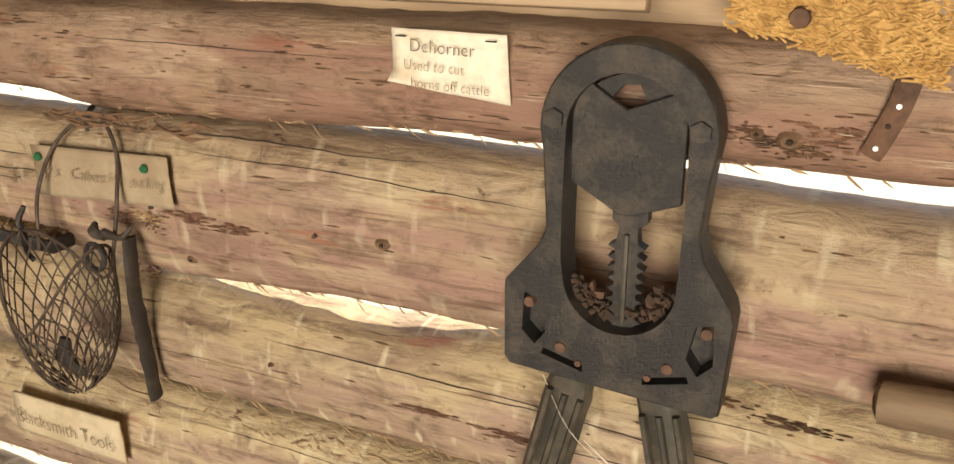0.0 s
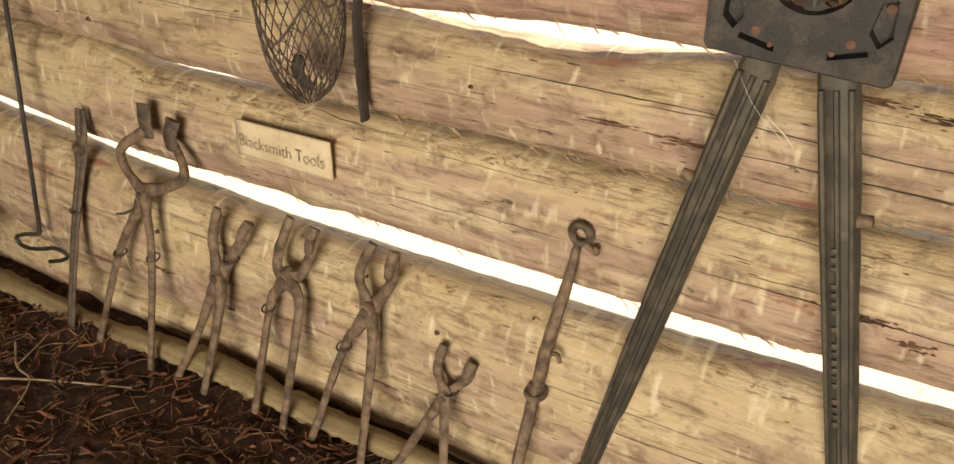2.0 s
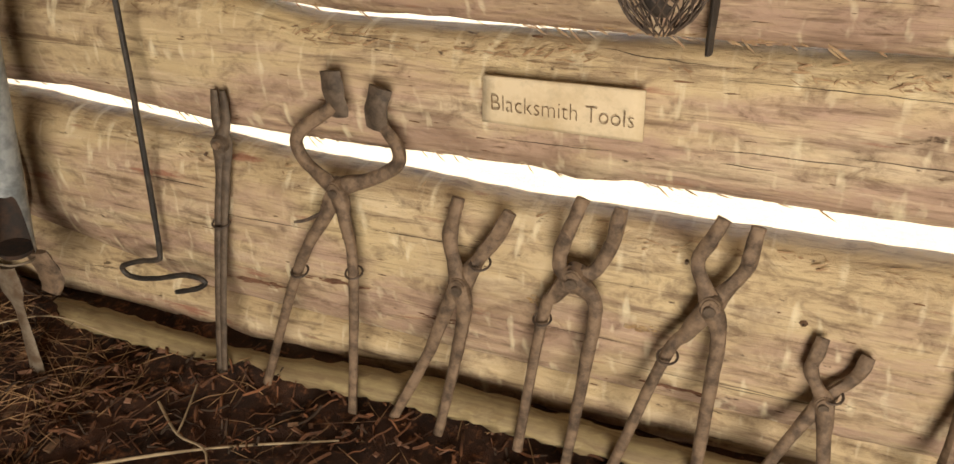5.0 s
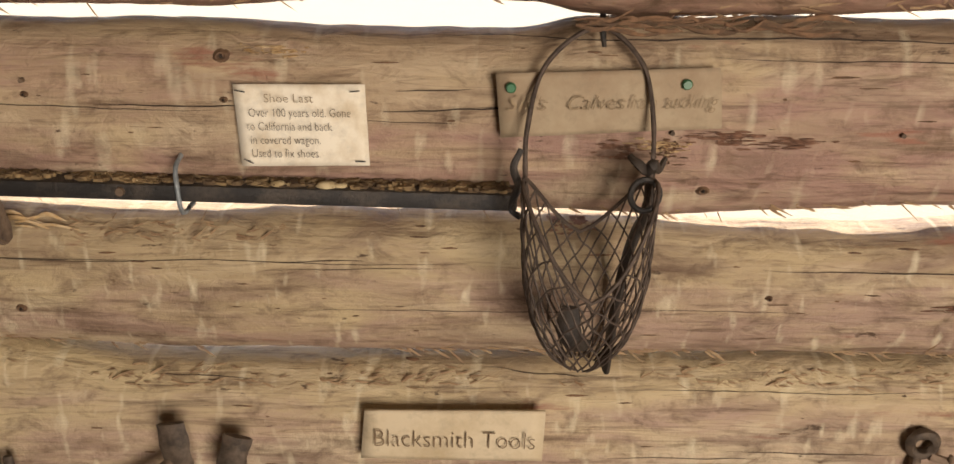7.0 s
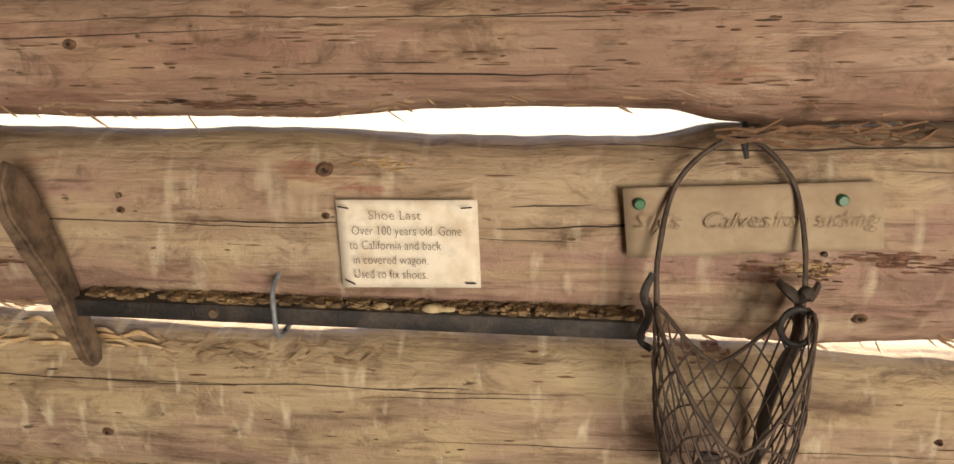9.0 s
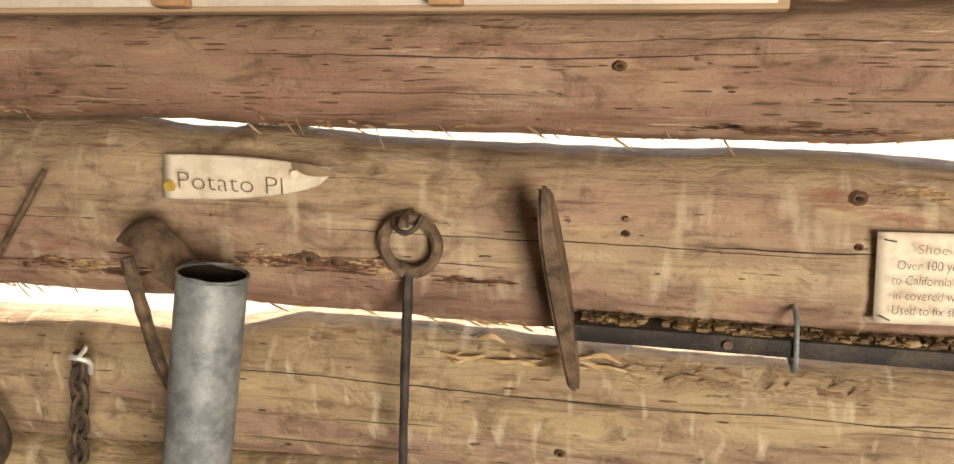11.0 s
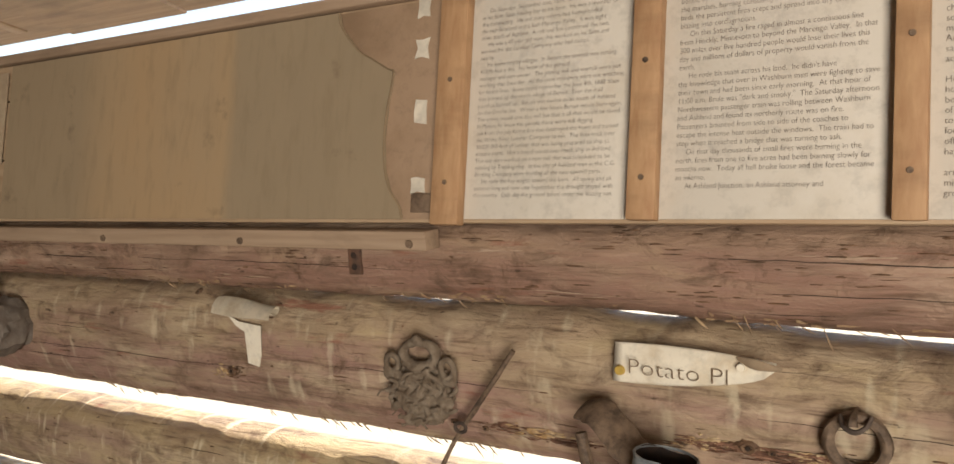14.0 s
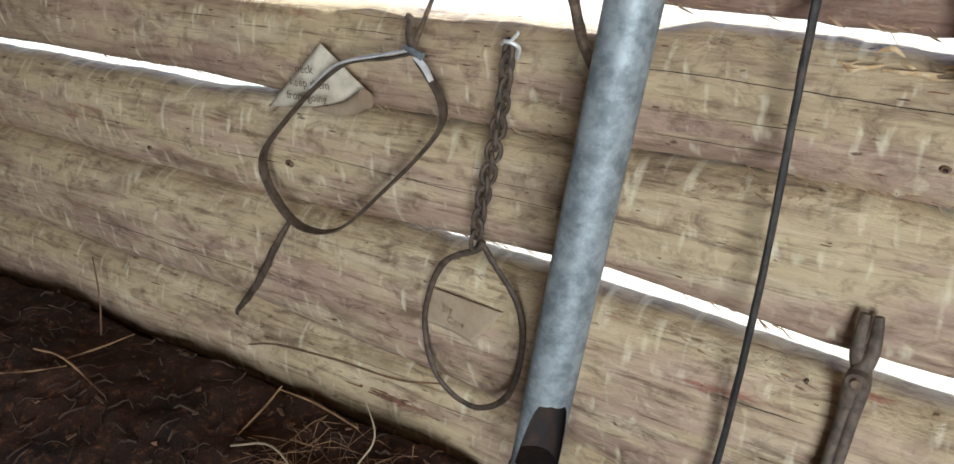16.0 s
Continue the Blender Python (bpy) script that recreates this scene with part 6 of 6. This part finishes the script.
# patches of red and dark bark near the edges of the logs
for mat_, name, spots in ((TORN, "torn_wood", [(-0.615, 0.832, 0.045, 0.011), (-0.285, 0.849, 0.040, 0.012), (-0.41, 0.851, 0.030, 0.010), (0.59, 0.846, 0.035, 0.009), (0.20, 0.935, 0.030, 0.008), (0.36, 0.215, 0.020, 0.008), (0.50, 0.205, 0.025, 0.006), (-1.15, 0.860, 0.020, 0.010)]),
                          (REDBARK, "bark_patch", [(-0.40, 0.850, 0.050, 0.010), (-0.29, 0.848, 0.045, 0.011), (-0.345, 0.846, 0.090, 0.010), (-0.20, 0.838, 0.05, 0.006), (-0.58, 0.826, 0.06, 0.006), (0.72, 0.852, 0.05, 0.008), (0.07, 0.994, 0.045, 0.006), (-0.66, 0.832, 0.040, 0.008), (0.66, 0.855, 0.045, 0.010), (0.55, 0.842, 0.03, 0.012), (1.33, 1.030, 0.030, 0.014), (1.26, 1.028, 0.025, 0.009), (1.06, 0.650, 0.05, 0.006), (0.95, 0.655, 0.04, 0.006), (0.51, 0.742, 0.035, 0.010), (0.20, 0.14, 0.04, 0.007), (0.02, 0.17, 0.05, 0.008), (-0.9, 0.075, 0.09, 0.010), (0.55, 0.10, 0.05, 0.006), (-0.14, 0.13, 0.06, 0.007)]),
                          (BARK, "bark_patch", [(-0.365, 0.852, 0.020, 0.010), (1.285, 1.020, 0.030, 0.006), (1.31, 1.014, 0.02, 0.008), (1.25, 0.742, 0.05, 0.006), (1.33, 0.735, 0.045, 0.006), (-1.12, 0.862, 0.025, 0.010), (0.62, 0.974, 0.04, 0.008), (0.68, 0.972, 0.03, 0.006), (0.60, 0.842, 0.018, 0.014), (1.30, 0.48, 0.04, 0.008), (1.36, 0.46, 0.03, 0.008), (0.13, 0.995, 0.04, 0.004), (0.03, 0.997, 0.04, 0.004)])):
    for x, z, w, h in spots:
        bm = bmesh.new()
        for k in range(38):
            flake(bm, x + rng.gauss(0, 0.45) * w, z + rng.gauss(0, 0.4) * h, w * rng.uniform(0.05, 0.30), h * rng.uniform(0.04, 0.17), 0.003)
        if bm.faces:
            part(name, bm, mat_, wall_north, smooth=False)

# torn bark hanging round the basket hook
for k in range(34):
    x0 = rng.uniform(0.49, 0.70)
    z0 = 0.9715 + rng.gauss(0, 0.0035)
    ln = rng.uniform(0.02, 0.075)
    y0 = -0.014 - rng.uniform(0.0, 0.008)
    part("bark_shred", sweep(bmesh.new(), [(x0, y0, z0, rng.uniform(0.0008, 0.0022)), (x0 + ln * 0.5, y0 - 0.004, z0 + rng.uniform(-0.006, 0.005), rng.uniform(0.0010, 0.0032)), (x0 + ln, y0, z0 + rng.uniform(-0.004, 0.009), 0.0006)], seg=5, n=3, flat=0.6, rough=0.7), BARK, wall_north)
# frayed bark and dust along the lips of the logs
bm = bmesh.new()
for rows_, lo, hi, dens in ((T_BOT, -1.6, 1.4, 260), (A_BOT, -1.6, 1.4, 240), (B_BOT, -1.6, 1.4, 420), (B_TOP, -0.6, 0.2, 160), (C_TOP, -0.6, 1.3, 380), (C_BOT, -1.4, 1.4, 160), (D_TOP, -0.8, 1.4, 120)):
    top_edge = rows_ in (B_TOP, C_TOP, D_TOP)
    for k in range(dens):
        x = rng.uniform(lo, hi)
        if noise.noise(Vector((x * 3.1, dens, 0))) < -0.05 and rng.random() < 0.8:
            continue
        z = float(np.interp(x, *zip(*rows_))) + (rng.uniform(-0.022, -0.004) if top_edge else rng.uniform(0.003, 0.016))
        y = face_y(x, z)
        if y is None:
            continue
        a, ln = rng.gauss(0, 0.5), rng.uniform(0.006, 0.026)
        c = Vector((x, y - 0.001, z))
        d = Vector((math.cos(a), -rng.uniform(0, 0.35), math.sin(a) - (0 if top_edge else 0.15))) * ln
        wdt = rng.uniform(0.0005, 0.0020)
        up = Vector((0, -0.2, 1)).normalized() * wdt
        q = [bm.verts.new(p) for p in (c - up, c + d * 0.5 - up * 0.8 + Vector((0, -0.001, 0)), c + d, c + d * 0.5 + up * 0.8, c + up)]
        bm.faces.new(q)
tagged(part("bark_fray", bm, FRAY, wall_north, smooth=False), kind="stuff")

# small dark gouges and insect marks
bm = bmesh.new()
for k in range(620):
    x, z = rng.uniform(-1.9, 1.45), rng.choice((rng.uniform(0.03, 0.37), rng.uniform(0.40, 0.57), rng.uniform(0.60, 0.75), rng.uniform(0.78, 0.95), rng.uniform(0.99, 1.085), rng.uniform(0.99, 1.085)))
    flake(bm, x, z, rng.uniform(0.002, 0.011) * rng.choice((1, 1, 1.8)), rng.uniform(0.0004, 0.0014), 0.0014)
tagged(part("gouge_marks", bm, BARK, wall_north, smooth=False), kind="stuff")
bm = bmesh.new()
for k in range(30):
    x, z = rng.uniform(-1.9, 1.45), rng.uniform(0.998, 1.082)
    for m_ in range(7):
        flake(bm, x + rng.gauss(0, 0.025), z + rng.gauss(0, 0.0028), rng.uniform(0.006, 0.030), rng.uniform(0.0004, 0.0012), 0.0010)
tagged(part("scraped_patches", bm, SCRAPED, wall_north, smooth=False), kind="stuff")
bm = bmesh.new()
for k in range(120):
    x, z = rng.uniform(-1.9, 1.45), rng.uniform(0.995, 1.085)
    for m_ in range(rng.choice((1, 1, 3, 5))):
        flake(bm, x + rng.gauss(0, 0.020), z + rng.gauss(0, 0.004), rng.uniform(0.003, 0.016), rng.uniform(0.0004, 0.0013), 0.0022)
tagged(part("hewn_chips", bm, BARK, wall_north, smooth=False), kind="stuff")
# torn splinters below the shoe last
for k in range(16):
    x0, z0 = rng.uniform(-0.24, -0.08), rng.uniform(0.735, 0.752)
    y = face_y(x0, z0)
    if y is None:
        continue
    ln = rng.uniform(0.02, 0.06)
    part("splinter", sweep(bmesh.new(), [(x0, y - 0.002, z0, 0.0012), (x0 + ln * 0.5, y - 0.007, z0 + rng.uniform(-0.006, 0.008), rng.uniform(0.0015, 0.0035)), (x0 + ln, y - 0.004, z0 + rng.uniform(-0.012, 0.006), 0.0006)], seg=5, n=4, flat=0.5, rough=0.5), TORN, wall_north)

# nails left in the logs
for x, z in ((-0.05, 0.905), (0.83, 0.86), (0.60, 0.86), (-0.21, 0.345), (0.55, 0.31), (0.86, 0.33)):
    y = face_y(x, z)
    if y is not None:
        part("nail", disc(bmesh.new(), (x, y - 0.002, z), 0.0028, 0.006, seg=8), RUSTY, wall_north)

# ---- litter on the earth floor ----
def straw_pile(name, count, box_, length, radius, material, label, seed, droop=0.3):
    r_ = random.Random(seed)
    bm = bmesh.new()
    for k in range(count):
        x, y = r_.uniform(box_[0], box_[1]), r_.uniform(box_[2], box_[3])
        a, ln = r_.uniform(0, math.pi), r_.uniform(*length)
        rr = r_.uniform(*radius)
        bend = r_.uniform(-0.12, 0.12) * ln
        pts = []
        for t in (-0.5, -0.15, 0.2, 0.5):
            px = x + math.cos(a) * ln * t - math.sin(a) * bend * (t * t)
            py = min(y + math.sin(a) * ln * t + math.cos(a) * bend * (t * t), -0.025)
            pts.append((px, py, ground_z(px, py) + rr + r_.uniform(0, 0.010) + droop * abs(t) * rr, rr * (1 - 0.4 * abs(t))))
        sweep(bm, pts, seg=4, n=2)
    return tagged(part(name, bm, material, None, label), category="litter", kind="stuff")


straw_pile("straw_litter", 460, (-1.0, 1.0, -0.62, -0.04), (0.03, 0.12), (0.0004, 0.0011), STRAW, "scattered dry straw and bark shreds on the earth", 11)
straw_pile("dark_litter", 900, (-1.8, 1.1, -0.65, -0.03), (0.01, 0.05), (0.0008, 0.0028), LITTER, "dark bark crumbs strewn on the earth", 12)
straw_pile("bark_chips", 1400, (-0.45, 1.0, -0.75, -0.03), (0.008, 0.045), (0.001, 0.0036), REDCHIP, "reddish bark chips strewn over the earth", 21)
straw_pile("straw_heap", 520, (-1.0, -0.35, -0.50, -0.12), (0.04, 0.14), (0.0005, 0.0012), STRAW, "tangled heap of brown straw below the wall", 13, 2.0)
chips = bmesh.new()
for k in range(90):
    x, y = rng.uniform(-1.6, 1.0), rng.uniform(-0.6, -0.05)
    z = ground_z(x, y) + 0.002
    w, h = rng.uniform(0.004, 0.018), rng.uniform(0.002, 0.007)
    box(chips, (x - w, y - h, z - 0.0015), (x + w, y + h, z + 0.0015), turn=Matrix.Rotation(rng.uniform(0, 3.1), 4, "Z") @ Matrix.Rotation(rng.uniform(-0.4, 0.4), 4, "X"), wob=0.0015)
tagged(part("wood_chips", chips, BARK, None, "small brown wood chips scattered on the earth", smooth=False), category="litter", kind="stuff")


def twig(pts, material=None, label="dry pale twig lying on the earth"):
    bm = bmesh.new()
    rows_ = [(x, y, ground_z(x, y) + h, r) for x, y, h, r in pts]
    sweep(bm, rows_, seg=7, n=5, rough=0.3)
    at = (rows_[0][0], rows_[0][1], rows_[0][2])
    return single("twig", at, bm, material or TWIG, label, "twig", group="twigs on the floor")


twig([(-0.38, -0.46, 0.008, 0.0028), (-0.26, -0.36, 0.012, 0.0026), (-0.10, -0.25, 0.010, 0.0022), (0.08, -0.17, 0.010, 0.0014)])
twig([(-0.24, -0.20, 0.006, 0.0022), (-0.16, -0.25, 0.016, 0.0022), (-0.09, -0.27, 0.02, 0.0016), (-0.04, -0.36, 0.008, 0.0012)])
twig([(-0.20, -0.15, 0.01, 0.0015), (-0.17, -0.22, 0.02, 0.0016), (-0.16, -0.25, 0.018, 0.0012)])
twig([(-0.29, -0.50, 0.008, 0.0045), (-0.23, -0.45, 0.010, 0.0048), (-0.18, -0.42, 0.010, 0.0030)], label="short pale split stick lying on the earth")
twig([(-0.63, -0.19, 0.02, 0.0012), (-0.52, -0.13, 0.045, 0.0012), (-0.42, -0.10, 0.030, 0.0010)])
twig([(-1.212, -0.014, 0.100, 0.0018), (-1.13, -0.016, 0.134, 0.0021), (-0.976, -0.016, 0.150, 0.0021), (-0.848, -0.016, 0.155, 0.0020), (-0.755, -0.016, 0.172, 0.0016)], BARK, label="thin bent twig leaning against the lowest log")
twig([(-1.56, -0.10, 0.01, 0.0020), (-1.60, -0.06, 0.07, 0.0020), (-1.655, -0.02, 0.17, 0.0014)], BARK, label="thin dry stalk leaning on the logs")
twig([(-0.83, -0.16, 0.01, 0.0016), (-0.80, -0.14, 0.07, 0.0016), (-0.83, -0.12, 0.12, 0.0010)], label="thin dry stalk standing in the litter")
twig([(-1.05, -0.22, 0.01, 0.0018), (-0.97, -0.20, 0.02, 0.0020), (-0.86, -0.24, 0.012, 0.0012)])
twig([(-1.518, -0.208, 0.012, 0.0020), (-1.507, -0.142, 0.016, 0.0022), (-1.493, -0.067, 0.02, 0.0014)], STRAW, "dry brown twig lying on the dark earth")
twig([(-1.594, -0.223, 0.014, 0.0018), (-1.492, -0.223, 0.018, 0.0022), (-1.351, -0.241, 0.010, 0.0015)], STRAW, "dry brown twig lying on the dark earth")
twig([(-1.602, -0.306, 0.010, 0.0018), (-1.533, -0.273, 0.014, 0.0020), (-1.478, -0.228, 0.012, 0.0012)], STRAW, "dry brown twig lying on the dark earth")
twig([(-1.075, -0.183, 0.010, 0.0016), (-1.079, -0.113, 0.02, 0.0022), (-1.086, -0.06, 0.03, 0.0018)], STRAW, "dry brown twig lying on the dark earth")
twig([(-1.084, -0.065, 0.028, 0.0016), (-0.996, -0.069, 0.022, 0.0022), (-0.888, -0.083, 0.012, 0.0018)], STRAW, "dry brown twig lying on the dark earth")
for x, y, s_, lab in ((0.43, -0.30, 0.022, "pale curled leaf lying on the earth"), (-0.52, -0.38, 0.022, "white crumpled scrap lying on the earth"), (-0.10, -0.44, 0.012, "pale curled leaf lying on the earth")):
    bm = bmesh.new()
    g = [[bm.verts.new((x + s_ * (i / 4 - 0.5) * 1.6 * (1 - 0.3 * abs(j / 4 - 0.5)), y + s_ * (j / 4 - 0.5), ground_z(x, y) + 0.006 + s_ * 0.8 * ((i / 4 - 0.5) ** 2 + 0.4 * rng.random() * (j / 4)))) for i in range(5)] for j in range(5)]
    for j in range(4):
        for i in range(4):
            bm.faces.new((g[j][i], g[j][i + 1], g[j + 1][i + 1], g[j + 1][i]))
    bmesh.ops.solidify(bm, geom=bm.faces[:], thickness=0.001)
    single("leaf_scrap", (x, y, ground_z(x, y)), bm, PAPER, lab, "leaf")
red = bmesh.new()
for k in range(200):
    x, y = rng.uniform(-1.2, 1.0), rng.uniform(-0.6, -0.05)
    z = ground_z(x, y) + 0.002
    w, h = rng.uniform(0.003, 0.013), rng.uniform(0.0015, 0.005)
    box(red, (x - w, y - h, z - 0.001), (x + w, y + h, z + 0.001), turn=Matrix.Rotation(rng.uniform(0, 3.1), 4, "Z") @ Matrix.Rotation(rng.uniform(-0.6, 0.6), 4, "X"), wob=0.0012)
tagged(part("bark_chips", red, REDBARK, None, "small reddish bark chips scattered on the earth", smooth=False), category="litter", kind="stuff")
# cobweb thread below the dehorner head
bm = bmesh.new()
sweep(bm, [(1.120, -0.06, 0.80, 0.0003), (1.150, -0.075, 0.760, 0.0003), (1.185, -0.07, 0.725, 0.0003)], seg=5, n=4)
sweep(bm, [(1.165, -0.075, 0.752, 0.0004), (1.19, -0.073, 0.730, 0.0008), (1.20, -0.07, 0.715, 0.0004)], seg=5, n=4)
single("cobweb", (1.15, -0.07, 0.72), bm, TAPE, "pale dusty cobweb threads between iron handles", "cobweb")

# a long splinter lying in the lowest bright gap
part("splinter", sweep(bmesh.new(), [(0.42, 0.085, 0.384, 0.001), (0.6, 0.083, 0.381, 0.0026), (0.8, 0.083, 0.379, 0.0022), (1.02, 0.085, 0.380, 0.0008)], seg=6, n=8, rough=0.5), FRAY, wall_north)
